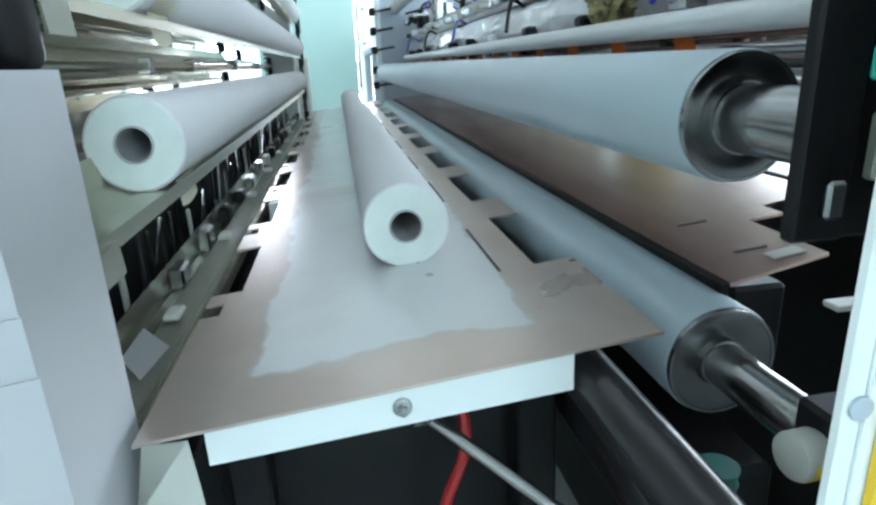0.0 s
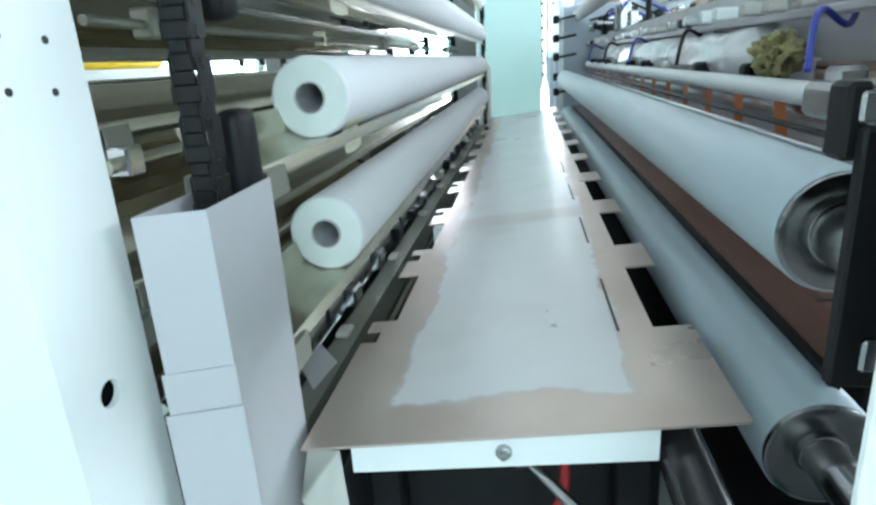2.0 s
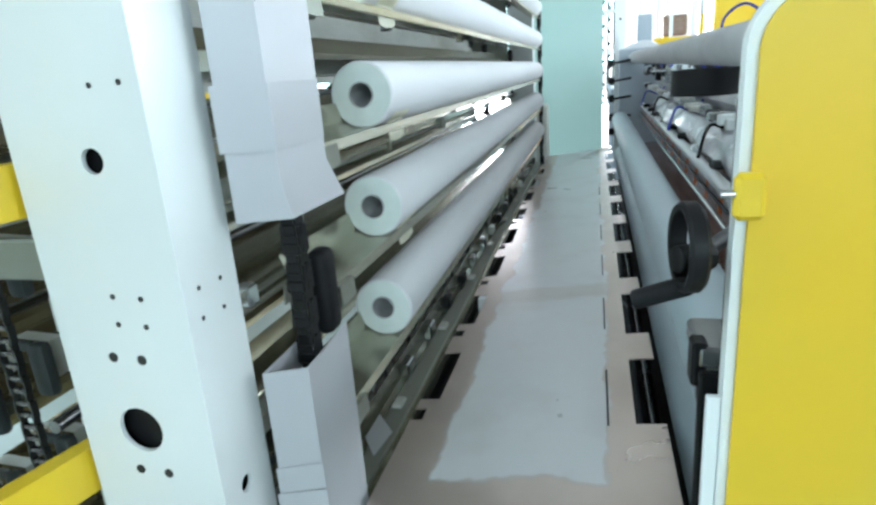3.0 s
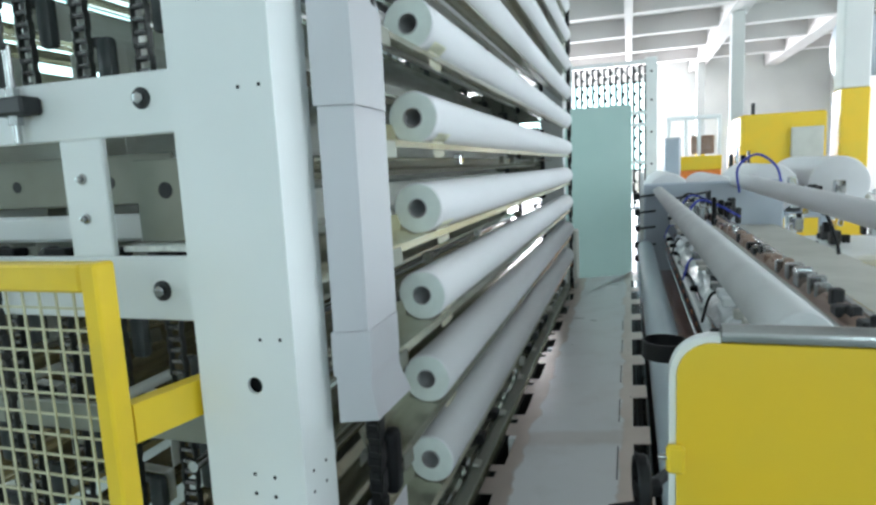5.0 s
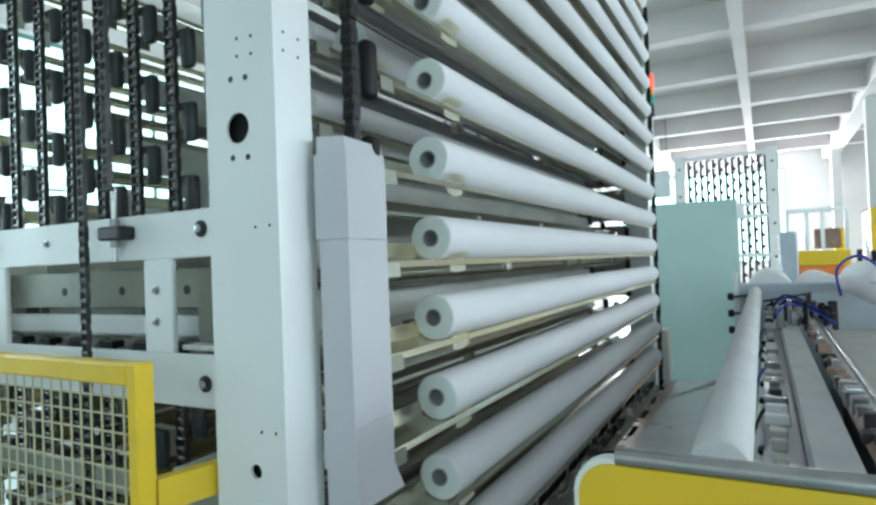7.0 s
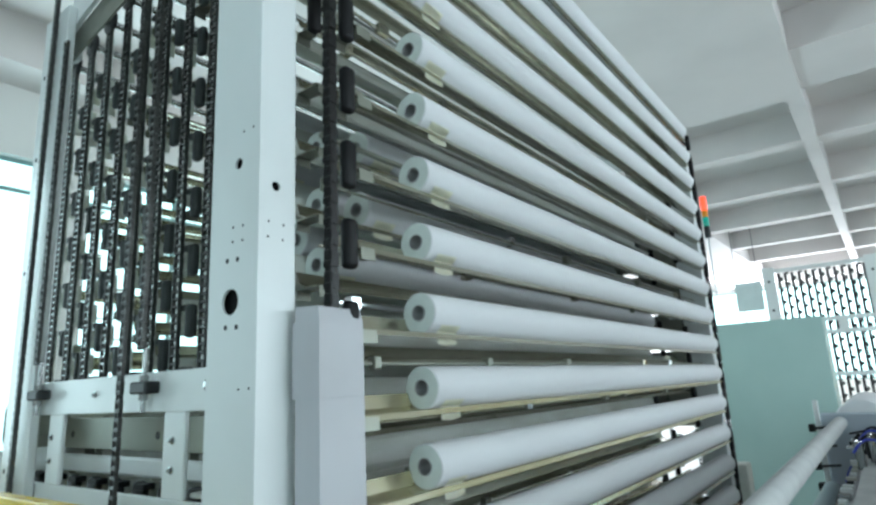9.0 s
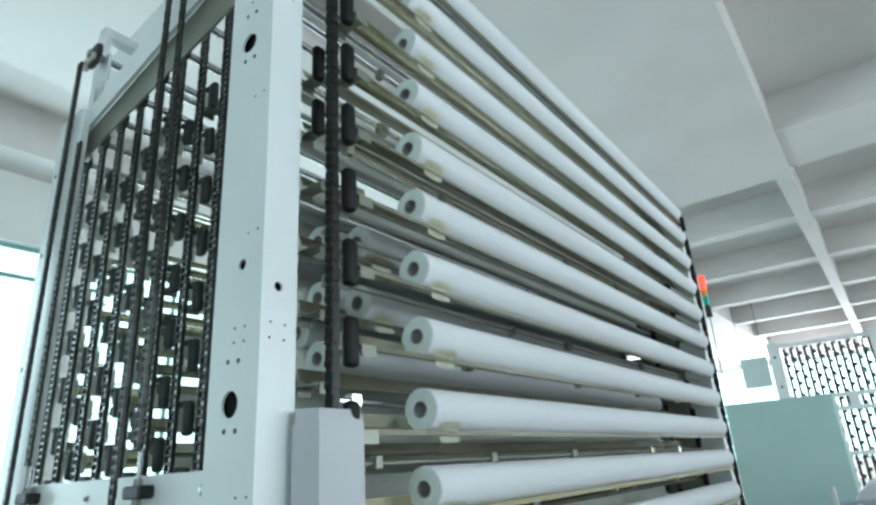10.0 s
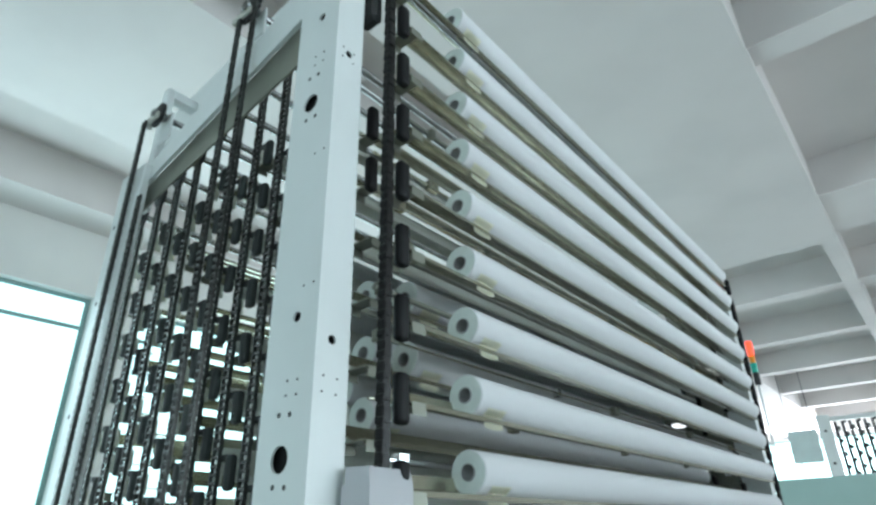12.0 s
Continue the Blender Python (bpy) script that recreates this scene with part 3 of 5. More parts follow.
# ---- accumulator frame ----
def bolt(parent, x, y, z, r=0.016, name="bolt", dark=True):
    """A hex bolt on a dark washer, its head towards -y."""
    w = part("washer", rod((x, y + 0.001, z), (x, y - 0.004, z), r, 20, bevel=0.001), IRON if dark else STEEL, parent)
    part(name, rod((x, y - 0.0035, z), (x, y - 0.012, z), r * 0.55, 6, bevel=0.001), STEEL, parent)
    return w


def accumulator():
    f = thing("accumulator_frame", (-1.0, 0.37, 0), "tall white painted steel frame of a paper log accumulator", "machine frame")
    bigs = [(-0.342, 1.064 + 0.955 * k, 0.029) for k in range(3)]
    smalls = [(-0.322, 1.380 + 0.955 * k, 0.0135) for k in range(3)]
    sides = [(0.366, 0.967 + 0.655 * 2 * k / 1.0, 0.0115) for k in range(1)] + [(0.366, 2.274, 0.0115), (0.368, 3.13, 0.0115)]
    part("post", holed_post(-0.424, -0.247, 0.32, 0.42, 0.0, 3.72, bigs + smalls, sides), WHITE, f, "white square post with round holes", smooth=False)
    # Added black block: the shade behind the post's holes, put into colour.
    part("shade_liner", box((-0.412, 0.336, 0.02), (-0.262, 0.410, 3.70)), BLACK, f, "black block standing in for the shade inside the post")
    dots = []
    for k in range(3):
        z = 1.064 + 0.955 * k
        dots += [(-0.356, z + 0.094, 0.006), (-0.318, z + 0.092, 0.006), (-0.356, z - 0.055, 0.006), (-0.317, z - 0.057, 0.006)]
        dots += [(-0.337, z + 0.168, 0.0033), (-0.301, z + 0.166, 0.0033), (-0.338, z + 0.135, 0.0033), (-0.302, z + 0.133, 0.0033)]
        dots += [(-0.305, z + 0.390, 0.003), (-0.270, z + 0.391, 0.003), (-0.304, z + 0.767, 0.003), (-0.269, z + 0.768, 0.003)]
    for x, z, r in dots:
        part("tapped_hole", rod((x, 0.3203, z), (x, 0.3193, z), r, 12), IRON, f)
    for k in range(3):
        z = 1.064 + 0.955 * k
        for y, dz in ((0.345, 0.135), (0.385, 0.133), (0.347, 0.170), (0.387, 0.168)):
            part("tapped_hole", rod((-0.2472, y, z + dz), (-0.2462, y, z + dz), 0.0028, 10), IRON, f)
    part("window_shelf", box((-0.684, 0.452, 1.572), (-0.428, 0.50, 1.584), 0.002), LINK, f, "bright steel shelf edge")
    part("post", box((-1.78, 0.395, 0.0), (-1.57, 0.428, 3.36), 0.004), WHITE, f)
    for z in (0.9, 1.6, 2.3, 2.75, 3.1):
        part("tapped_hole", rod((-1.745, 0.3955, z), (-1.745, 0.394, z), 0.009, 12), IRON, f)
    for x0, x1 in ((-0.424, -0.247), (-1.78, -1.57)):
        part("far_post", box((x0, 4.33, 0), (x1, 4.43, 3.72), 0.004), WHITE, f)
    # head beams
    def sloped(x0, x1, y0, y1, right, left):
        """A plate between x0 and x1 whose lower and upper edges run from left to right."""
        b = bmesh.new()
        near, far = [[b.verts.new(p) for p in ((x0, y, left[0]), (x1, y, right[0]), (x1, y, right[1]), (x0, y, left[1]))] for y in (y0, y1)]
        for k in range(4):
            b.faces.new((near[k], near[(k + 1) % 4], far[(k + 1) % 4], far[k]))
        b.faces.new(near)
        b.faces.new(far)
        bmesh.ops.recalc_face_normals(b, faces=b.faces)
        return b
    part("head_beam", sloped(-1.76, -0.36, 0.429, 0.441, (3.60, 3.80), (3.24, 3.33)), WHITE, f, "white head beam falling to the back")
    part("head_beam_lip", sloped(-1.76, -0.36, 0.424, 0.4285, (3.598, 3.612), (3.238, 3.250)), WHITE, f)
    # White recessed plate; olive grey paints the shade it lies in.
    part("shaded_head_flange", sloped(-1.74, -0.36, 0.456, 0.464, (3.43, 3.63), (3.16, 3.27)), OLIVE, f, "white inner flange with its shade put into an olive grey")
    part("head_cover", sloped(-2.05, -0.30, 0.62, 0.66, (4.02, 4.20), (3.74, 3.92)), WHITE, f, "white head cover")
    for x, z0, z1 in ((-0.50, 3.50, 4.06), (-1.70, 3.20, 3.88)):
        part("head_stub", box((x - 0.03, 0.466, z0), (x + 0.03, 0.50, z1), 0.004), WHITE, f)
        part("head_stub", box((x - 0.03, 0.50, z1 - 0.05), (x + 0.03, 0.619, z1), 0.004), WHITE, f)
    part("head_beam", box((-1.57, 4.31, 3.50), (-0.30, 4.325, 3.66), 0.002), WHITE, f)
    part("cap_hole", rod((-0.337, 0.3198, 3.53), (-0.337, 0.3188, 3.53), 0.036, 28), IRON, f)
    part("cap_joint", box((-0.424, 0.3185, 3.44), (-0.247, 0.3195, 3.444)), IRON, f)
    part("cap_joint", box((-0.2465, 0.32, 3.44), (-0.2458, 0.42, 3.444)), IRON, f)
    # Panels added at the far end to narrow the bright daylight slits.
    for z0, z1 in ((0.40, 0.95), (1.44, 1.99), (2.03, 2.27), (2.30, 2.59), (2.63, 3.44)):
        part("far_daylight_block", box((-1.57, 4.345, z0), (-0.43, 4.357, z1), 0.003), OLIVE, f)
    part("head_cap", box((-0.434, 0.31, 3.72), (-0.237, 0.4235, 3.735), 0.003), WHITE, f)
    # side plate: two rails and uprights with a window between
    y0, y1 = 0.43, 0.445
    part("upper_rail", box((-1.65, y0, 1.785), (-0.428, y1, 1.893), 0.003), WHITE, f)
    part("lower_rail", box((-1.65, y0, 1.448), (-0.428, y1, 1.567), 0.003), WHITE, f)
    for xa, xb in ((-0.784, -0.684), (-1.50, -1.40)):
        part("upright", box((xa, y0, 1.567), (xb, y1, 1.785), 0.003), WHITE, f)
    part("inner_plate", box((-0.684, 0.50, 1.585), (-0.428, 0.51, 1.745), 0.002), OLIVE, f, "grey plate behind the window")
    part("inner_bar", box((-1.95, 0.602, 1.575), (-0.69, 0.622, 1.635), 0.008), WHITE, f, "white inner cross bar")
    part("inner_bar_plate", box((-1.95, 0.612, 1.655), (-0.69, 0.620, 1.765), 0.003), OLIVE, f, "olive grey inner plate")
    for x in (-0.86, -1.14, -1.43, -1.75):
        part("plate_hole", rod((x, 0.612, 1.705), (x, 0.6108, 1.705), 0.013, 16), IRON, f)
    for k in range(9):
        x = STRANDS[3][0] - 0.155 * k
        part("idler", rod((x - 0.02, 0.575, 1.535), (x - 0.02, 0.60, 1.535), 0.034, 20, bevel=0.004), IRON, f, "black chain idler")
        part("idler_bracket", box((x - 0.012, 0.56, 1.545), (x + 0.05, 0.60, 1.565), 0.003), BLACK, f)
    part("plate_hole", rod((-0.613, 0.4995, 1.685), (-0.613, 0.4985, 1.685), 0.016, 20), IRON, f)
    for x, z in ((-0.58, 1.848), (-0.58, 1.504), (-1.60, 1.848), (-1.60, 1.504)):
        bolt(f, x, y0, z, 0.019)
    for x, z in ((-0.736, 1.713), (-0.738, 1.639), (-1.47, 1.713), (-1.47, 1.639), (-1.183, 1.842)):
        bolt(f, x, y0, z, 0.010, dark=False)
    # tension clamps with threaded rods
    for x in (-0.85, -1.545):
        c = part("clamp_block", box((x - 0.042, 0.385, 1.835), (x + 0.042, 0.43, 1.868), 0.005), IRON, f, "black tension clamp")
        part("nut", rod((x, 0.405, 1.868), (x, 0.405, 1.885), 0.013, 6), DARKSTEEL, c)
        part("nut", rod((x, 0.405, 1.835), (x, 0.405, 1.818), 0.013, 6), DARKSTEEL, c)
        part("threaded_rod", rod((x, 0.405, 1.785), (x, 0.405, 1.96), 0.007, 12), STEEL, c)
    # drive sprockets at the head
    def sprocket(x, y, z, r):
        b = rod((x, y - 0.008, z), (x, y + 0.008, z), r, 36, bevel=0.003)
        for k in range(18):
            a = 2 * math.pi * k / 18
            c, s = math.cos(a), math.sin(a)
            box((x + (r + 0.004) * c - 0.005, y - 0.006, z + (r + 0.004) * s - 0.005), (x + (r + 0.004) * c + 0.005, y + 0.006, z + (r + 0.004) * s + 0.005), bm=b)
        p = part("sprocket", b, IRON, f, "black toothed sprocket")
        part("hub", rod((x, y - 0.03, z), (x, y + 0.03, z), r * 0.4, 20, bevel=0.003), DARKSTEEL, p)
        part("axle", rod((x, y, z), (x, 4.27, z), 0.016, 16), STEEL, p)
    sprocket(-0.225, 0.50, 3.56, 0.072)
    sprocket(-0.905, 0.405, 3.81, 0.06)
    sprocket(-1.57, 0.405, 3.62, 0.05)
    for k in range(3, 12):
        sprocket(STRANDS[k][0], 0.58, head(k), 0.04)
    part("bearing_bracket", box((-0.30, 0.44, 3.33), (-0.225, 0.485, 3.60), 0.012), IRON, f, "black bearing bracket")
    for x, z in ((-0.905, 3.60), (-1.57, 3.42)):
        part("bearing_bracket", box((x - 0.05, 0.442, z + 0.08), (x + 0.05, 0.454, z + 0.22), 0.004), WHITE, f)
        part("bearing_block", box((x - 0.10, 0.385, z + 0.17), (x + 0.03, 0.42, z + 0.20), 0.004), BEIGE, f)
    # drive chains outside the side plate
    for x, z0 in ((-0.955, 0.7), (-0.852, 1.96), (-1.548, 1.96), (-1.635, 0.5)):
        b = chain_mesh(z0, 3.80 if x > -1.2 else 3.62 if x < -1.6 else 3.2, 0.0254, 0.022, duplex=x < -1.6)
        bmesh.ops.translate(b, verts=b.verts, vec=(x, 0.392 if x > -1.6 else 0.378, 0))
        part("drive_chain", b, CHAIN, f, "oily black drive chain")
    # guide rails beside the inner strands
    for k in range(3, 12):
        x, y = STRANDS[k]
        b = box((x - 0.026, y + 0.012, 1.9), (x - 0.020, y + 0.03, head(k) - 0.05), 0.001)
        part("guide_rail", b, LINK, f, "bright steel chain guide")
    for zz in (0.55, 1.2):
        part("cross_rail", box((-1.70, 0.45, zz), (-0.45, 0.47, zz + 0.06), 0.003), OLIVE, f)
    part("back_beam", rod((-2.02, 0.45, 1.60), (-2.02, 4.4, 1.60), 0.055, 28, bevel=0.004), WHITE, f, "white tubular back beam")
    part("back_sheet", bent_sheet([(-1.93, 1.66), (-1.96, 1.70), (-1.96, 1.80), (-1.93, 1.84)], 0.45, 4.3, 0.003), OLIVE, f, "olive grey back sheet")
    # Made-up rods and clips that give glints in the dark between trays.
    rnd = random.Random(21)
    for k in range(16):
        x, z = rnd.uniform(-0.40, -0.31), 0.80 + 0.155 * k
        part("filler_rod", rod((x, 0.60, z), (x, 4.3, z), rnd.choice((0.004, 0.006, 0.009)), 10), (CHROME, TRAY, TRAY, OLIVE)[k % 4], f)
        for j in range(5):
            y = 0.70 + 0.72 * j + rnd.uniform(-0.25, 0.25)
            part("glint_clip", box((x - 0.014, y, z - 0.016), (x + 0.014, y + rnd.uniform(0.015, 0.05), z + 0.02), 0.003), rnd.choice((TRAY, CHROME, OLIVE, OLIVE)), f)
    for k, (x, z) in enumerate(((-0.62, 1.12), (-0.78, 1.26), (-0.95, 1.05), (-1.1, 1.33), (-1.3, 1.2), (-0.70, 0.92), (-0.55, 1.34), (-1.45, 1.08))):
        part("cross_rod", rod((x, 0.50, z), (x - 0.05, 4.2, z), 0.012, 12), (CHROME, GALV, STEEL)[k % 3], f)
    part("foot_plate", box((-1.95, 0.26, 0.0), (-0.2, 0.48, 0.02), 0.003), WHITE, f)
    return f


accumulator()


def chain_guard(z0, z1, flare, label):
    """A bent sheet box over the front chain."""
    g = thing("chain_guard", (-0.19, 0.47, z0), label, "guard cover", "chain guards")
    b = bmesh.new()
    t = 0.002
    zs = [(z0, flare), (z0 + (0.05 if flare else 0.01), 0.0), (z1 - 0.03, 0.0), (z1, -0.006 if flare else 0.0)]
    def ring(o, z, fl):
        return [b.verts.new((x, y, z)) for x, y in ((-0.226 + o, 0.565), (-0.224 + o, 0.403 + o), (-0.172 - o + 0.5 * fl, 0.424 + o), (-0.178 - o + fl, 0.565 + 0.4 * fl))]
    rows = [(ring(0, z, fl), ring(t, z, fl)) for z, fl in zs]
    for (o0, i0), (o1, i1) in zip(rows, rows[1:]):
        for k in range(3):
            b.faces.new((o0[k], o0[k + 1], o1[k + 1], o1[k]))
            b.faces.new((i0[k + 1], i0[k], i1[k], i1[k + 1]))
    for o, i in (rows[0], rows[-1]):
        for k in range(3):
            b.faces.new((o[k], o[k + 1], i[k + 1], i[k]))
    bmesh.ops.recalc_face_normals(b, faces=b.faces)
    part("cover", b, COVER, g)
    return g


G1 = chain_guard(1.292, 2.0, 0.018, "white bent sheet guard over the front chain, flared at the foot")
def lap(parent, z0, z1, d, label, side=True):
    """A second sheet lapped over a guard's front and, if asked, its side."""
    b = bmesh.new()

    def ring(z):
        corners = ((-0.224 - d - 0.002, 0.42), (-0.224 - d, 0.403 - d), (-0.172 + d, 0.424 - d), (-0.178 + d, 0.56))
        return [b.verts.new((x, y, z)) for x, y in (corners if side else corners[1:3])]

    lo, hi = ring(z0), ring(z1)
    for k in range(len(lo) - 1):
        b.faces.new((lo[k], lo[k + 1], hi[k + 1], hi[k]))
    bmesh.ops.recalc_face_normals(b, faces=b.faces)
    bmesh.ops.solidify(b, geom=b.faces[:], thickness=0.0012)
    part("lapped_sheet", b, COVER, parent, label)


lap(G1, 1.805, 1.965, 0.003, "doubled upper sheet")
lap(G1, 1.372, 1.445, 0.0022, "doubled lower sheet")
G2 = chain_guard(0.05, 1.10, 0.0, "white bent sheet guard over the lower front chain")
lap(G2, 0.06, 0.963, 0.0022, "doubled lower sheet", side=False)
lap(G2, 0.06, 0.925, 0.0048, "doubled lower sheet", side=False)


# ---- yellow mesh fence ----
def fence():
    f = thing("mesh_fence", (-1.2, 0.2, 0), "yellow painted safety fence with welded wire mesh", "fence")
    y = 0.2
    part("top_rail", box((-2.45, y - 0.02, 1.553), (-0.489, y + 0.02, 1.593), 0.004), FENCE, f)
    part("bottom_rail", box((-2.45, y - 0.02, 0.10), (-0.489, y + 0.02, 0.14), 0.004), FENCE, f)
    for x in (-0.472, -2.432):
        part("upright", box((x - 0.016, y - 0.021, 0.0), (x + 0.014, y + 0.016, 1.5945), 0.004), FENCE, f)
    b = bmesh.new()
    n = 58
    for k in range(1, n):
        x = -2.41 + k * (1.92 / n)
        box((x - 0.0015, y - 0.0035, 0.14), (x + 0.0015, y - 0.0005, 1.553), bm=b)
    for k in range(1, 43):
        z = 0.14 + k * 0.0330
        box((-2.41, y - 0.0005, z - 0.0015), (-0.49, y + 0.003, z + 0.0015), bm=b)
    part("wire_mesh", b, WIRE, f, "pale welded wire mesh")
    for z in (1.32, 0.965):
        b = bmesh.new()
        slab([(-0.486, y + 0.017), (-0.459, y + 0.017), (-0.426, 0.36), (-0.453, 0.36)], z, z + 0.06, bm=b)
        part("tie_bar", b, FENCE, f)


fence()


# ---- log table ----
def tilt(x, y):
    return 0.092 * x


TABLE_Z = 0.828


def log_table():
    t = thing("log_table", (0.05, 2.4, 0), "sloping steel log table with comb edges and a pale worn film", "table")
    pts = [(-0.165, 0.512), (0.292, 0.522)]
    # comb along the rewinder side
    y = 0.745
    pts += [(0.292, y)]
    tooth = [(0.243, y), (0.243, 0.985)]
    pts += tooth
    y = 0.985
    while y < 4.0:
        pts += [(0.292, y), (0.292, y + 0.125), (0.243, y + 0.125), (0.243, y + 0.375)]
        y += 0.375
    pts += [(0.292, y), (0.292, 4.24), (-0.165, 4.24)]
    # notches along the accumulator side
    y = 4.05
    while y > 0.9:
        pts += [(-0.165, y), (-0.125, y), (-0.125, y - 0.21), (-0.165, y - 0.21)]
        pts += [(-0.165, y - 0.245), (-0.142, y - 0.245), (-0.142, y - 0.285), (-0.165, y - 0.285)]
        y -= 0.375
    clean = []
    for p in pts:
        if not clean or (abs(p[0] - clean[-1][0]) + abs(p[1] - clean[-1][1])) > 1e-4:
            clean.append(p)
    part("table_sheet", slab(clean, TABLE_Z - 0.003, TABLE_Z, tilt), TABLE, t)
    for y0, y1 in ((0.74, 0.94), (1.14, 1.34), (1.52, 1.72), (1.9, 2.1), (2.28, 2.48), (2.66, 2.86)):
        part("slot", slab([(0.196, y0), (0.2, y0), (0.2, y1), (0.196, y1)], TABLE_Z + 0.0003, TABLE_Z + 0.0008, tilt), IRON, t, "narrow dark slot")
    # front bar
    b = slab([(-0.112, 0.522), (0.208, 0.522), (0.208, 0.537), (-0.112, 0.537)], TABLE_Z - 0.040, TABLE_Z - 0.0035, tilt)
    part("front_bar", b, WHITE, t, "white painted front bar")
    bolt(t, 0.053, 0.522, 0.812, 0.0085, dark=False)
    for y in (1.4, 2.4, 3.4, 4.2):
        part("cross_bar", slab([(-0.15, y), (0.23, y), (0.23, y + 0.03), (-0.15, y + 0.03)], TABLE_Z - 0.06, TABLE_Z - 0.0035, tilt), WHITE, t)
    for x in (-0.10, 0.20):
        for y in (0.62, 4.1):
            part("leg", box((x - 0.02, y - 0.02, 0), (x + 0.02, y + 0.02, 0.765), 0.003), BLACK, t)
    # The gloom below the table is put into this panel's black.
    part("under_shade_panel", box((-0.14, 0.645, 0.02), (0.24, 0.655, 0.775), 0.002), BLACK, t, "black panel in place of the shade under the table")
    part("cross_brace", box((-0.12, 0.60, 0.42), (0.22, 0.64, 0.48), 0.004), IRON, t)
    part("lever_rod", rod((0.07, 0.56, 0.782), (0.30, 0.36, 0.66), 0.0065, 14), DARKSTEEL, t, "steel lever rod")
    part("lever_joint", rod((0.062, 0.548, 0.786), (0.082, 0.558, 0.779), 0.012, 14, bevel=0.003), STEEL, t)
    part("air_hose", hose([(0.115, 0.60, 0.78), (0.118, 0.58, 0.72), (0.09, 0.57, 0.64), (0.10, 0.57, 0.5), (0.12, 0.6, 0.3)], 0.006), RED, t, "red air hose")
    # black rail that carries the table beside the lower roll
    part("black_rail", rod((0.236, 0.30, 0.800), (0.236, 4.2, 0.800), 0.026, 28, bevel=0.004), GLOSSBLACK, t, "black round rail")
    part("black_rail", rod((0.262, 0.30, 0.72), (0.262, 4.2, 0.72), 0.026, 20, bevel=0.004), GLOSSBLACK, t)


log_table()


def infeed_chute():
    """Rails, fingers and sheets between the table and the accumulator."""
    c = thing("infeed_chute", (-0.25, 2.4, 0), "olive grey steel infeed rails with pick-up fingers", "conveyor chute")
    part("slope_sheet", bent_sheet([(-0.204, 0.715), (-0.206, 0.768), (-0.236, 0.776), (-0.246, 0.766), (-0.246, 0.72)], 0.50, 4.24, 0.003), OLIVE, c, "olive grey guide rail")
    part("rail", box((-0.275, 0.56, 0.735), (-0.262, 4.24, 0.768), 0.002), STEEL, c)
    part("back_plate", box((-0.372, 0.62, 0.58), (-0.366, 4.24, 0.86), 0.001), IRON, c, "dark back plate")
    part("rail", box((-0.320, 0.60, 0.735), (-0.300, 4.24, 0.755), 0.003), BEIGE, c)
    part("support_angle", bent_sheet([(-0.135, 0.765), (-0.145, 0.72), (-0.145, 0.40)], 0.54, 4.2, 0.003), IRON, c)
    part("trough", bent_sheet([(-0.15, 0.62), (-0.25, 0.58), (-0.36, 0.62), (-0.365, 0.70)], 0.56, 4.24, 0.003), IRON, c)
    rnd = random.Random(3)
    for k in range(26):
        y = 0.66 + 0.138 * k
        part("finger_arm", box((-0.312, y, 0.66), (-0.304, y + 0.010, 0.85 + rnd.uniform(-0.03, 0.02)), 0.002), (CHROME, DARKSTEEL, BEIGE)[k % 3], c)
    for k in range(16):
        y = 0.98 + 0.21 * k + rnd.uniform(-0.02, 0.02)
        part("pick_up_bracket", box((-0.262, y, 0.772), (-0.238, y + 0.05, 0.80 + rnd.uniform(0, 0.015)), 0.004), rnd.choice((IRON, BLACK, BEIGE, STEEL)), c)
    for k in range(30):
        y = 0.60 + 0.12 * k + rnd.uniform(-0.03, 0.03)
        x = rnd.uniform(-0.35, -0.29)
        part("filler_rod", rod((x, y, 0.64), (x + rnd.uniform(-0.02, 0.05), y + rnd.uniform(-0.05, 0.05), rnd.uniform(0.84, 0.92)), rnd.uniform(0.0025, 0.005), 8), rnd.choice((CHROME, CHROME, BLACK, WHITE, IRON)), c)
    for k in range(9):
        y = 0.75 + 0.40 * k
        part("roller_bracket", box((-0.365, y, 0.66), (-0.295, y + 0.09, 0.72), 0.006), IRON, c)
        part("white_clip", box((-0.235, y + 0.1, 0.7785), (-0.212, y + 0.14, 0.788), 0.003), BEIGE, c, "small white plastic clip")
    # tape flaps and a bent guide sheet at the near end
    b = bmesh.new()
    vs = [b.verts.new(p) for p in ((-0.249, 0.735, 0.786), (-0.216, 0.690, 0.779), (-0.204, 0.765, 0.782), (-0.246, 0.812, 0.790))]
    b.faces.new((vs[0], vs[1], vs[2], vs[3]))
    bmesh.ops.solidify(b, geom=b.faces[:], thickness=0.002)
    part("tape_flap", b, PAPER, c, "loose white tape flap")
    b = bmesh.new()
    vs = [b.verts.new(p) for p in ((-0.165, 0.53, 0.800), (-0.128, 0.53, 0.800), (-0.115, 0.505, 0.745), (-0.14, 0.50, 0.725), (-0.17, 0.505, 0.75))]
    b.faces.new(vs)
    bmesh.ops.solidify(b, geom=b.faces[:], thickness=0.003)
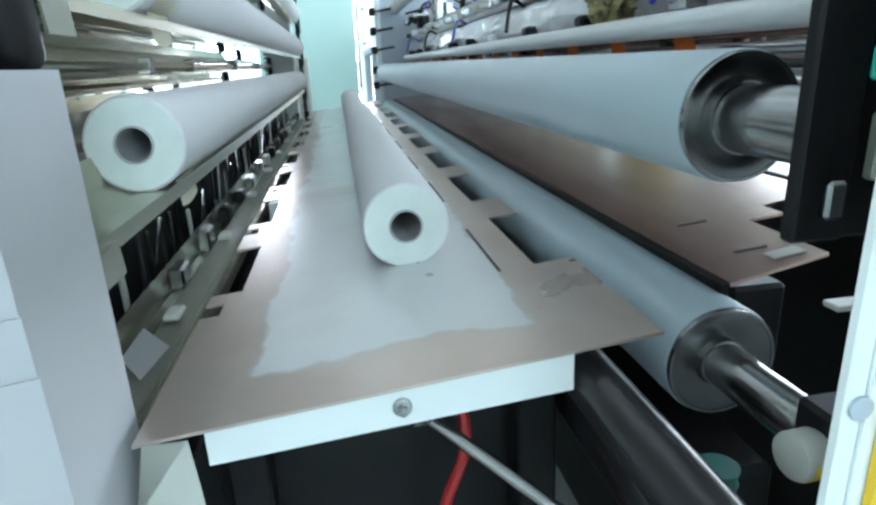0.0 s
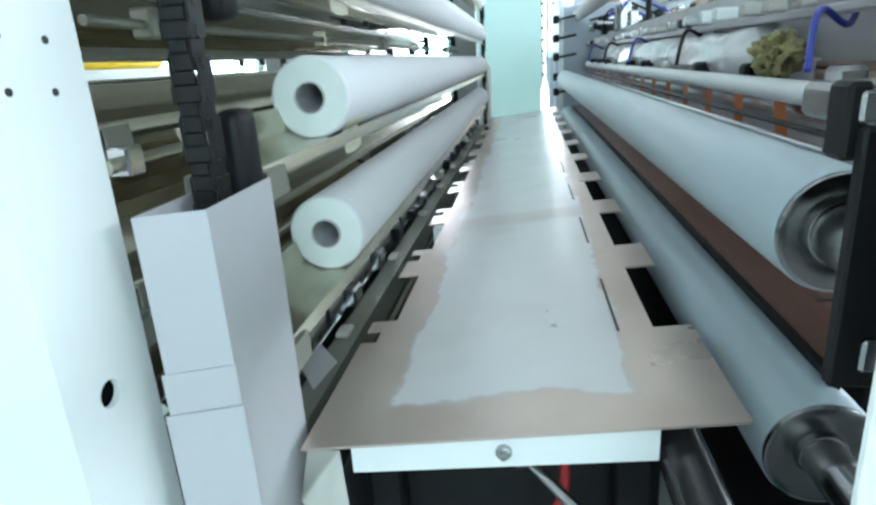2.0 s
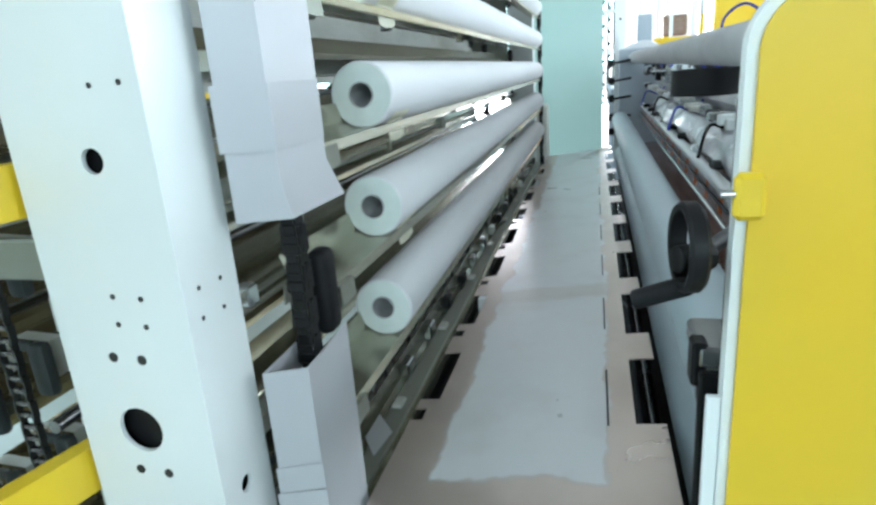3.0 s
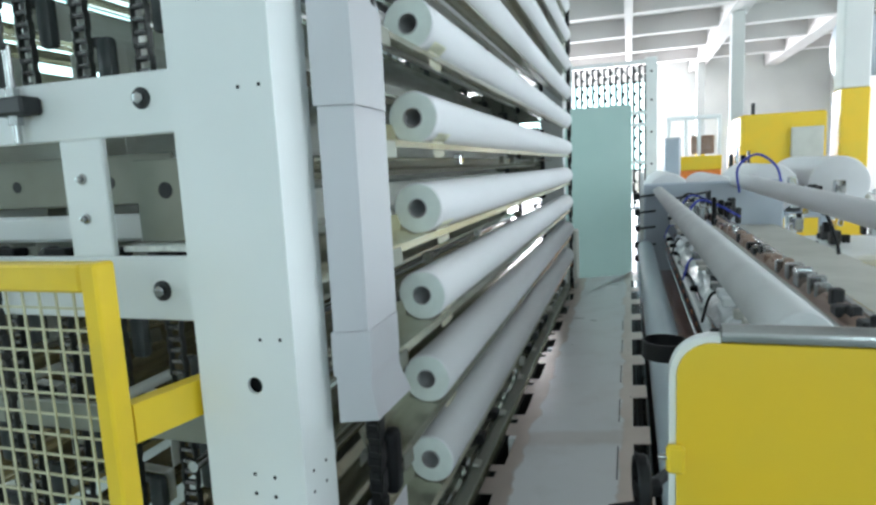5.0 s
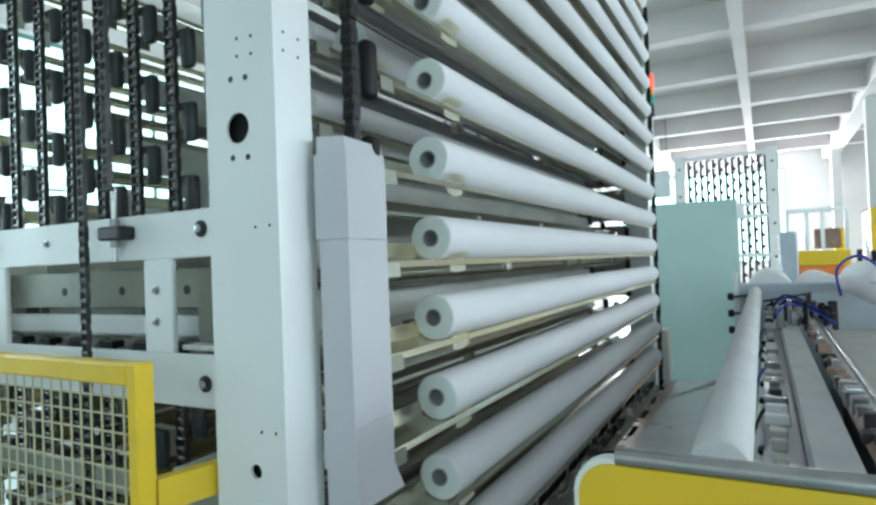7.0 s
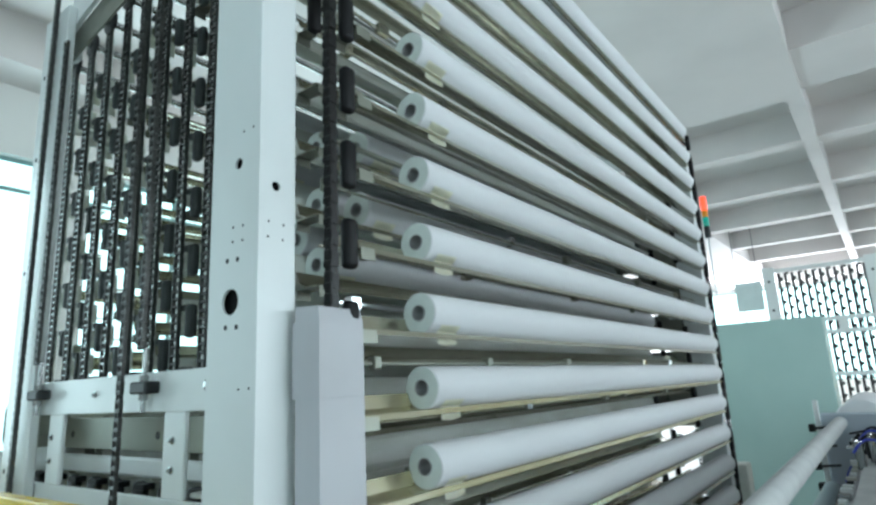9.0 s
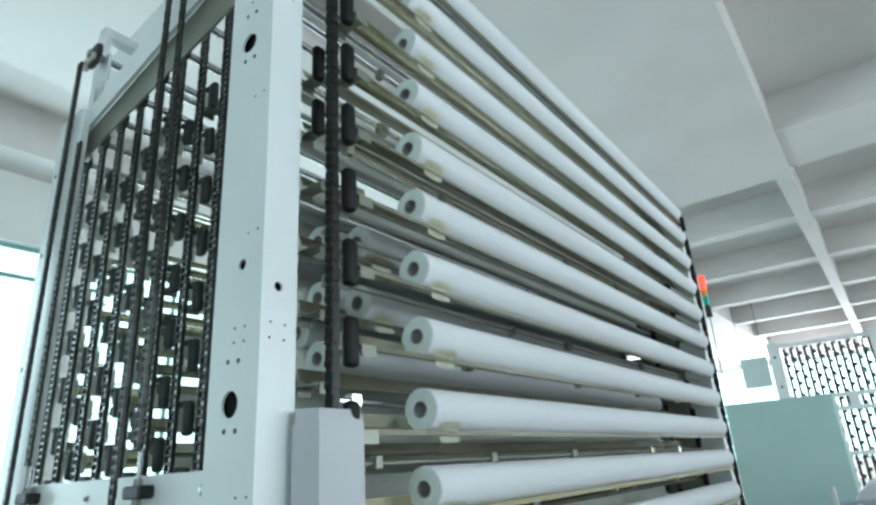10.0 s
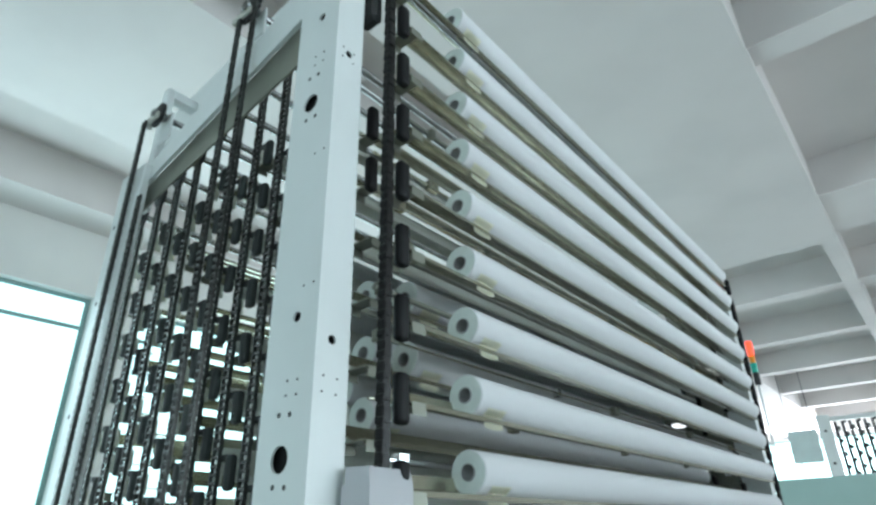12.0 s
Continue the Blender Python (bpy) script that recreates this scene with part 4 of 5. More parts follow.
    part("guide_sheet", b, BEIGE, c, "bent beige guide sheet")
    for y in (0.6, 4.15):
        part("leg", box((-0.30, y, 0), (-0.26, y + 0.04, 0.70), 0.003), IRON, c)


infeed_chute()


# ---- rewinder ----
def steel_roll(name, x, z, r, y0, y1, shaft, shaft_to, label):
    g = thing(name, (x, (y0 + y1) / 2, z - r), label, "machine roll", "rewinder rolls")
    L = y1 - y0
    part("covering", lathe([(r - 0.004, 0.001), (r - 0.001, 0.0), (r, 0.002)] + [(r, L * k / 12) for k in range(1, 12)] + [(r, L - 0.002), (r - 0.004, L)], (x, y0, z), seg=64, closed=False), RUBBER, g)
    e = part("end_face", lathe([(r - 0.0025, 0.0), (r - 0.003, -0.004), (r - 0.006, -0.005), (r * 0.62, -0.0015), (shaft + 0.004, -0.001), (shaft + 0.002, -0.008), (shaft, -0.009)], (x, y0, z), seg=64), BRUSHED, g, "turned steel end face")
    part("rim", lathe([(r - 0.0018, 0.0005), (r - 0.0022, -0.0055), (r - 0.005, -0.0055), (r - 0.005, 0.0005)], (x, y0, z), seg=64, closed=True), STEEL, e)
    part("shaft", rod((x, y0 + 0.01, z), (x, shaft_to, z), shaft, 36, bevel=0.002), STEEL, g, "bright steel shaft")
    part("far_shaft", rod((x, y1 - 0.01, z), (x, y1 + 0.15, z), shaft, 24), STEEL, g)
    return g


U = steel_roll("upper_winding_roll", 0.350, 1.039, 0.0555, 0.532, 4.34, 0.028, 0.374, "blue-grey covered winding roll with a steel end")
Lr = steel_roll("lower_winding_roll", 0.372, 0.80, 0.058, 0.553, 4.32, 0.022, 0.425, "blue-grey covered lower winding roll on a steel shaft")
part("journal_block", box((0.350, 0.372, 0.758), (0.445, 0.428, 0.838), 0.004), BLACK, Lr, "black journal block")
part("cap", rod((0.350, 0.40, 0.806), (0.326, 0.398, 0.806), 0.0185, 28, bevel=0.003), BEIGE, Lr, "pale worn end cap")
part("paint_smear", rod((0.3395, 0.3995, 0.8052), (0.331, 0.3985, 0.8052), 0.0188, 28), FENCE, Lr, "yellow paint smear")


def transfer_plate():
    p = thing("transfer_plate", (0.55, 2.4, 0.8), "worn copper-toned steel transfer plate between the rolls", "machine plate")
    out = [(0.400, 0.588), (0.532, 0.612), (0.538, 0.757), (0.59, 0.757), (0.59, 0.80), (0.70, 0.82), (0.70, 4.28), (0.400, 4.28)]
    f = lambda x, y: 0.10 * (x - 0.4)
    part("sheet", slab(out, 0.862, 0.866, f), COPPER, p)
    part("edge_strip", slab([(0.392, 0.590), (0.400, 0.590), (0.400, 4.28), (0.392, 4.28)], 0.850, 0.8645, f), BLACK, p, "black rubber edge strip")
    for y in (0.66, 0.78):
        part("slot", slab([(0.455, y), (0.495, y), (0.495, y + 0.005), (0.455, y + 0.005)], 0.8665, 0.867, f), IRON, p)
    part("label_plate", slab([(0.475, 0.622), (0.515, 0.625), (0.515, 0.645), (0.475, 0.64)], 0.8665, 0.868, f), BEIGE, p, "small pale plate")
    for y in (0.9, 2.4, 4.0):
        part("bracket", box((0.5, y, 0.80), (0.54, y + 0.03, 0.866), 0.003), IRON, p)
    # Coloured black to carry the shade below the transfer plate.
    part("carrier_beam", box((0.50, 0.72, 0.62), (0.58, 4.28, 0.80), 0.006), BLACK, p)


transfer_plate()


def rewinder():
    r = thing("rewinder_frame", (0.7, 2.4, 0), "rewinder machine frame with black bearing blocks", "machine frame")
    # near bearing block carrying the upper roll
    part("bearing_block", box((0.271, 0.362, 0.985), (0.305, 0.373, 1.151), 0.002), BLACK, r, "black cast bearing block")
    part("block_cheek", box((0.305, 0.366, 0.985), (0.42, 0.376, 1.30), 0.002), BLACK, r)
    part("block_top", box((0.270, 0.372, 1.150), (0.42, 0.45, 1.173), 0.004), DARKSTEEL, r, "grey steel block cap")
    part("block_stop", box((0.265, 0.374, 1.130), (0.280, 0.40, 1.176), 0.003), BLACK, r)
    part("side_plate", box((0.425, 0.36, 0.99), (0.95, 0.40, 1.17), 0.004), BLACK, r, "dark machine side plate")
    for x0, x1, z0, z1 in ((0.306, 0.328, 1.126, 1.143), (0.302, 0.328, 1.075, 1.094)):
        part("gasket_strip", box((x0, 0.356, z0), (x1, 0.3615, z1), 0.002), TEAL, r, "green gasket piece")
    part("gasket_strip", box((0.306, 0.358, 1.094), (0.310, 0.3617, 1.126), 0.001), DARKTEAL, r)
    part("grey_plate", box((0.312, 0.356, 1.020), (0.345, 0.3655, 1.058), 0.002), OLIVE, r, "small grey plate")
    part("latch_plate", box((0.284, 0.354, 1.0), (0.296, 0.3615, 1.022), 0.002), DARKSTEEL, r, "small steel latch")
    for k in range(2):
        part("angle_strip", box((0.47, 0.48 + 0.045 * k, 0.852), (0.62, 0.50 + 0.045 * k, 0.858), 0.001), BEIGE, r)
    part("hanging_rod", rod((0.50, 0.50, 0.852), (0.50, 0.50, 0.74), 0.004, 10), STEEL, r)
    # Black here holds the shade under the rolls, not a paint.
    part("under_beam", box((0.32, 0.60, 0.45), (0.50, 4.30, 0.62), 0.01), BLACK, r)
    part("under_pipe", rod((0.30, 0.50, 0.66), (0.30, 4.3, 0.66), 0.018, 18), DARKSTEEL, r)
    part("ribbed_hose", lathe([(0.017 + 0.0025 * (k % 2), 0.008 * k) for k in range(26)], (0.345, 0.50, 0.52), axis="z", seg=20), DARKTEAL, r, "dark green ribbed hose")
    part("blue_tie", rod((0.318, 0.49, 0.56), (0.318, 0.49, 0.72), 0.004, 10), BLUE, r, "blue air line")
    # far side plate
    part("far_plate", box((0.34, 4.45, 0.0), (1.30, 4.50, 1.515), 0.01), BLUEGREY, r, "blue-grey far side plate")
    for x, z in ((0.42, 1.46), (1.1, 1.46), (1.2, 1.0)):
        part("bolt", rod((x, 4.45, z), (x, 4.435, z), 0.016, 16, bevel=0.002), WHITE, r)
    # back panel under the rolls, dark
    part("back_panel", box((0.95, 0.41, 0.0), (0.97, 4.45, 0.83), 0.003), BLACK, r)
    # white air pipe with orange fingers below it
    part("air_pipe", rod((0.47, 0.45, 1.128), (0.505, 4.4, 1.128), 0.017, 24), WHITE, r, "white painted pipe")
    for k in range(17):
        y = 0.86 + 0.205 * k
        b = bmesh.new()
        top = [b.verts.new((0.500, y + d, 1.114)) for d in (0.0, 0.052)]
        low = [b.verts.new((0.484, y + d - 0.07, 1.046)) for d in (0.0, 0.052)]
        b.faces.new((top[0], top[1], low[1], low[0]))
        bmesh.ops.solidify(b, geom=b.faces[:], thickness=0.005)
        part("orange_finger", b, ORANGE, r, "orange stripper finger")
    part("finger_bar", rod((0.52, 0.5, 1.09), (0.54, 4.4, 1.09), 0.012, 16), STEEL, r)
    for x, z, rr, mat, nm in ((0.455, 1.062, 0.006, CHROME, "thin_rod"), (0.474, 1.078, 0.005, IRON, "thin_rod"), (0.545, 1.118, 0.012, COPPER, "copper_rod"), (0.572, 1.128, 0.007, CHROME, "thin_rod"), (0.60, 1.135, 0.013, BROWN, "rusty_rod"), (0.635, 1.15, 0.011, COPPER, "copper_rod")):
        part(nm, rod((x, 0.46, z), (x + 0.02, 4.42, z), rr, 12), mat, r)
    clutter = random.Random(31)
    for k in range(60):
        y, x = 0.55 + 0.062 * k + clutter.uniform(-0.03, 0.03), clutter.uniform(0.53, 0.66)
        w, d, h = clutter.uniform(0.008, 0.022), clutter.uniform(0.015, 0.05), clutter.uniform(0.008, 0.03)
        part("fitting", box((x - w, y, 1.10), (x + w, y + d, 1.145 + h), 0.004), clutter.choice((WHITE, WHITE, WHITE, BROWN, BEIGE, IRON, CHROME, WHITE)), r)
    part("copper_bar", box((0.56, 0.60, 1.06), (0.62, 4.4, 1.10), 0.006), COPPER, r)
    # large pale guide cylinder and the bars beside it
    part("guide_cylinder", rod((0.45, 0.42, 1.453), (0.45, 4.44, 1.453), 0.040, 40, bevel=0.004), FELT, r, "pale guide cylinder")
    part("cover_plate", bent_sheet([(0.585, 1.285), (0.59, 1.312), (0.672, 1.312), (0.678, 1.29)], 0.44, 4.30, 0.003), FELT, r, "pale matt cover sheet")
    part("rusty_bar", rod((0.725, 0.5, 1.30), (0.725, 4.44, 1.33), 0.024, 20), BROWN, r, "brown rust-stained bar")
    part("slim_bar", rod((0.79, 0.5, 1.29), (0.79, 4.44, 1.32), 0.014, 16), STEEL, r)
    part("trough", box((0.54, 0.45, 1.235), (0.585, 4.44, 1.25), 0.003), COVER, r)
    part("grey_deck", box((0.82, 0.42, 1.16), (1.25, 4.44, 1.19), 0.004), BEIGE, r, "grey machine deck")
    part("draw_roll", rod((1.10, 0.9, 1.44), (0.985, 4.44, 1.52), 0.05, 32, bevel=0.004), PAPER, r, "white paper-wrapped draw roll")
    rnd = random.Random(9)
    for k in range(58):
        y = 0.60 + 0.067 * k + rnd.uniform(-0.03, 0.03)
        w, h = rnd.uniform(0.014, 0.036), rnd.uniform(0.012, 0.045)
        part("fitting", box((0.725 - w, y, 1.312), (0.725 + w * 0.6, y + rnd.uniform(0.02, 0.06), 1.322 + h), 0.004), rnd.choice((IRON, BROWN, BLACK, BROWN, STEEL, COPPER)), r)
        if k % 2:
            part("hose_clip", box((0.53 - w, y, 1.25), (0.53 + w, y + 0.03, 1.26 + 0.5 * h), 0.004), rnd.choice((WHITE, BEIGE, STEEL, IRON)), r)
    for k in range(26):
        x, y, z = rnd.uniform(0.55, 0.86), rnd.uniform(3.35, 4.30), 1.33 + rnd.uniform(0, 0.05)
        part("end_mechanism", box((x, y, 1.30), (x + rnd.uniform(0.015, 0.05), y + rnd.uniform(0.03, 0.12), z + rnd.uniform(0.03, 0.09)), 0.006), rnd.choice((BLACK, IRON, BLACK, STEEL, IRON, DARKSTEEL)), r)
    for k in range(4):
        y = 3.3 + 0.25 * k
        part("cable", hose([(0.56, y, 1.39), (0.62, y + 0.05, 1.45), (0.72, y + 0.1, 1.42), (0.84, y + 0.05, 1.35)], 0.006), BLACK if k % 2 else BLUE, r, "loose cable")
    for k in range(9):
        y = 4.30 - 0.06 * k
        part("end_mechanism", box((0.50 + 0.02 * (k % 4), y, 1.33 + 0.012 * (k % 3)), (0.54 + 0.025 * (k % 3), y + 0.04, 1.37 + 0.014 * (k % 4)), 0.005), rnd.choice((BLACK, IRON, BLACK, STEEL)), r)
    part("lever", rod((0.50, 4.25, 1.40), (0.78, 4.15, 1.46), 0.007, 10), IRON, r)
    for k in range(10):
        y = 0.85 + 0.34 * k
        part("clamp", box((0.475, y, 1.142), (0.515, y + 0.04, 1.165), 0.006), rnd.choice((BLACK, WHITE, STEEL, IRON)), r)
    part("web", bent_sheet([(0.665, 1.02), (0.66, 1.16), (0.64, 1.24), (0.60, 1.285)], 0.50, 4.40, 0.002), PAPER, r, "white paper web")
    # Added sheet that brightens the dark gap behind the orange fingers.
    part("bright_backing", bent_sheet([(0.515, 1.035), (0.53, 1.06), (0.56, 1.085)], 0.62, 4.30, 0.002), PAPER, r, "white sheet added as a bright ground behind the fingers")
    for k in range(5):
        y = 0.9 + 0.75 * k
        part("cable", hose([(0.46, y, 1.16), (0.50, y + 0.08, 1.24), (0.58, y + 0.16, 1.22), (0.66, y + 0.3, 1.30)], 0.005), BLACK if k % 2 else BLUE, r, "loose cable")
    part("blue_hose", hose([(0.92, 3.9, 1.46), (0.90, 3.85, 1.62), (1.0, 3.8, 1.70), (1.1, 3.75, 1.62), (1.12, 3.7, 1.5)], 0.008), BLUE, r, "blue air hose loop")
    part("black_hose", hose([(1.15, 3.0, 1.45), (1.22, 2.95, 1.2), (1.15, 2.9, 1.02), (1.0, 2.9, 1.0), (0.95, 2.9, 1.1)], 0.009), BLACK, r, "black hose loop")
    # spindles at the far end of the table
    for z in (0.95, 1.05, 1.18, 1.30, 1.42):
        part("spindle", rod((0.28, 4.36, z), (0.42, 4.30, z + 0.02), 0.008, 10), IRON, r)
        part("spindle_head", box((0.27, 4.34, z - 0.02), (0.31, 4.40, z + 0.03), 0.006), BLACK, r)
    part("far_post", box((0.31, 4.40, 0.75), (0.34, 4.45, 1.6), 0.003), WHITE, r)


rewinder()


def plastic_wrap():
    """A crumpled plastic-wrapped bundle that lies along the rewinder's top."""
    b = bmesh.new()
    n, m = 40, 20
    rings = []
    for j in range(n):
        y = 1.3 + 2.4 * j / (n - 1)
        ring = []
        for k in range(m):
            a = 2 * math.pi * k / m
            r = 0.062 * (1 + 0.35 * noise.noise((y * 6, math.cos(a) * 1.4, math.sin(a) * 1.4))) * (0.4 if j in (0, n - 1) else 1)
            ring.append(b.verts.new((0.565 + 1.1 * r * math.cos(a), y, 1.175 + 0.9 * r * math.sin(a))))
        rings.append(ring)
    for p, q in zip(rings, rings[1:]):
        for k in range(m):
            b.faces.new((p[k], p[(k + 1) % m], q[(k + 1) % m], q[k]))
    b.faces.new(rings[0])
    b.faces.new(rings[-1])
    bmesh.ops.recalc_face_normals(b, faces=b.faces)
    solid("plastic_wrap", b, WRAP, "crumpled clear plastic wrap lying on the rewinder bars", "plastic wrap")


plastic_wrap()


def rag():
    b = bmesh.new()
    bmesh.ops.create_icosphere(b, subdivisions=4, radius=0.034)
    for v in b.verts:
        n = v.co.normalized()
        v.co = n * 0.034 * (1 + 0.55 * noise.noise(n * 3.1) + 0.25 * noise.noise(n * 7.3))
        v.co.y *= 1.5
    bmesh.ops.translate(b, verts=b.verts, vec=(0.505, 1.13, 1.178))
    solid("crumpled_rag", b, RAG, "crumpled olive and dark rag on the white pipe", "rag")


rag()


def handwheel():
    h = thing("handwheel", (0.30, 0.415, 1.20), "black handwheel with crank on a chrome screw", "handwheel")
    part("screw", rod((0.304, 0.408, 1.172), (0.304, 0.408, 1.40), 0.008, 16), CHROME, h, "chrome adjusting screw")
    c = Vector((0.247, 0.306, 1.293))
    b = lathe([(0.030, -0.007), (0.0345, -0.008), (0.037, -0.005), (0.037, 0.005), (0.0345, 0.008), (0.030, 0.007)], (0, 0, 0), axis="y", seg=40, closed=True)
    bmesh.ops.rotate(b, verts=b.verts, matrix=Matrix.Rotation(radians(-83), 3, "Z"))
    bmesh.ops.translate(b, verts=b.verts, vec=c)
    part("rim", b, BLACK, h)
    part("web", box(c + Vector((0.001, -0.012, -0.032)), c + Vector((0.008, 0.030, -0.006)), 0.003), BLACK, h)
    part("hub", rod(c + Vector((-0.008, 0.010, -0.014)), c + Vector((0.022, 0.024, -0.014)), 0.012, 20, bevel=0.003), BLACK, h)
    part("shaft", rod(c + Vector((0.010, 0.018, -0.014)), (0.304, 0.408, 1.28), 0.007, 14), IRON, h)
    part("crank", rod((0.207, 0.323, 1.240), c + Vector((0.004, 0.004, -0.033)), 0.0088, 16, bevel=0.003), BLACK, h, "black crank grip")


handwheel()


def cable_hoop():
    h = thing("cable_hoop", (0.30, 0.52, 1.39), "black strap hoop fixed beside the guide cylinder", "hoop")
    b = lathe([(0.031, 0.0), (0.034, 0.0), (0.034, 0.026), (0.031, 0.026)], (0.285, 0.50, 1.40), axis="z", seg=32, closed=True)
    part("band", b, BLACK, h)
    part("bracket", box((0.315, 0.505, 1.408), (0.412, 0.522, 1.420), 0.002), IRON, h)


cable_hoop()


def yellow_guard():
    g = thing("yellow_guard", (0.75, 0.31, 0), "yellow enamelled machine guard with a rounded white rim", "machine guard")
    r = 0.05
    x0, x1, z1 = 0.279, 1.40, 1.490
    def outline(o):
        pts = [(x1 - o, 0.12 + o), (x1 - o, z1 - o)]
        for k in range(9):
            a = math.pi / 2 + (math.pi / 2) * k / 8
            pts.append((x0 + r + (r - o) * math.cos(a), z1 - r + (r - o) * math.sin(a)))
        pts.append((x0 + o, 0.12 + o))
        return pts
    def plate(o, ya, yb):
        b = bmesh.new()
        lo = [b.verts.new((x, ya, z)) for x, z in outline(o)]
        hi = [b.verts.new((x, yb, z)) for x, z in outline(o)]
        n = len(lo)
        for k in range(n):
            b.faces.new((lo[k], lo[(k + 1) % n], hi[(k + 1) % n], hi[k]))
        b.faces.new(lo)
        b.faces.new(hi)
        bmesh.ops.recalc_face_normals(b, faces=b.faces)
        return b
    part("rim", plate(0.0, 0.302, 0.320), WHITE, g, "white painted rim")
    part("panel", plate(0.008, 0.2965, 0.3015), YELLOW, g, "yellow enamelled panel")
    part("top_tube", rod((0.335, 0.3075, 1.491), (1.40, 0.3075, 1.491), 0.0125, 20, bevel=0.002), STEEL, g, "grey metal tube")
    part("hinge", box((0.275, 0.288, 1.318), (0.297, 0.3012, 1.354), 0.004), FENCE, g, "yellow latch")
    part("latch_screw", rod((0.276, 0.294, 1.338), (0.266, 0.294, 1.338), 0.0035, 12), STEEL, g)
    part("edge_strip", box((0.267, 0.304, 0.45), (0.2788, 0.311, 1.16), 0.001), WHITE, g, "white edge strip")
    part("plug", rod((0.276, 0.3042, 0.913), (0.276, 0.3015, 0.913), 0.007, 20, bevel=0.0008), BLUEGREY, g, "dark plugged hole")
    part("foot", box((0.32, 0.303, 0.0), (0.36, 0.312, 0.13), 0.003), WHITE, g)
    part("foot", box((1.30, 0.303, 0.0), (1.34, 0.312, 0.13), 0.003), WHITE, g)


yellow_guard()


# ---- things at the far end ----
def green_cabinet():
    c = thing("electrical_cabinet", (-0.2, 7.4, 0), "tall green painted steel cabinet, plain front", "cabinet")
    part("body", box((-0.80, 7.206, 0.0), (0.265, 7.65, 2.36), 0.008), GREEN, c)
    part("door", box((-0.795, 7.20, 0.06), (0.26, 7.2055, 2.353), 0.002), GREEN, c)
    part("plinth", box((-0.79, 7.203, 0.0), (0.255, 7.2055, 0.05)), IRON, c)


green_cabinet()
solid("grey_box", box((-0.33, 4.50, 0.0), (-0.17, 4.66, 1.16), 0.01), BEIGE, "grey-brown metal box beside the green cabinet", "box")


def signal_tower():
    s = thing("signal_tower", (-0.27, 4.85, 2.45), "stack light with a lit red lamp over a green one", "signal lamp")
    x, y = -0.27, 4.85
    part("pole", rod((x, y, 2.45), (x, y, 2.92), 0.008, 12), WHITE, s)
    part("bracket", box((x - 0.012, 4.432, 2.45), (x + 0.012, y + 0.012, 2.462), 0.002), WHITE, s)
    part("base", rod((x, y, 2.92), (x, y, 3.02), 0.025, 20, bevel=0.003), IRON, s)
    part("green_lens", rod((x, y, 3.02), (x, y, 3.10), 0.025, 20, bevel=0.003), SIGNAL_GREEN, s)
    part("amber_lens", rod((x, y, 3.10), (x, y, 3.16), 0.025, 20, bevel=0.003), SIGNAL_AMBER, s)
    part("red_lens", rod((x, y, 3.16), (x, y, 3.28), 0.025, 20, bevel=0.005), SIGNAL_RED, s, "glowing red lens")


signal_tower()


def far_accumulator():
    a = thing("far_accumulator", (-0.3, 16.2, 0), "second white log accumulator farther down the hall", "machine frame")
    for x in (-1.30, 0.78):
        part("post", box((x - 0.13, 16.0, 0), (x + 0.13, 16.15, 4.25), 0.005), WHITE, a)
        for z in (1.6, 2.4, 3.2, 3.9):
            part("post_hole", rod((x, 15.999, z), (x, 15.996, z), 0.03, 16), IRON, a)
    for z in (0.4, 1.6, 2.55, 2.85, 4.1):
        part("rail", box((-1.17, 16.03, z), (0.65, 16.06, z + 0.10), 0.004), WHITE, a)
    for x in (-0.45, 0.05):
        part("plate", box((x - 0.1, 16.03, 2.65), (x + 0.1, 16.06, 2.85), 0.004), WHITE, a)
    ch = mesh_of("chain", box((-0.03, -0.012, 0.4), (0.03, 0.012, 4.1), 0.002), IRON)
    lug = mesh_of("lug", box((-0.028, -0.02, -0.045), (0.028, 0.02, 0.045), 0.012), LUGGREY)
    for k in range(13):
        x = -1.10 + 0.145 * k
        c = new("chain", ch)
        c.parent = a
        c.location = (x + 0.3, 0.0, 0)
        for j in range(13):
            o = new("lug", lug)
            o.parent = a
            o.location = (x + 0.355, 0.0, 0.6 + 0.28 * j + (0.14 if k % 2 else 0))
    for j in range(7):
        part("tray", box((-1.15, 16.35, 0.55 + 0.56 * j), (0.65, 16.37, 0.565 + 0.56 * j), 0.002), TRAY, a)


far_accumulator()


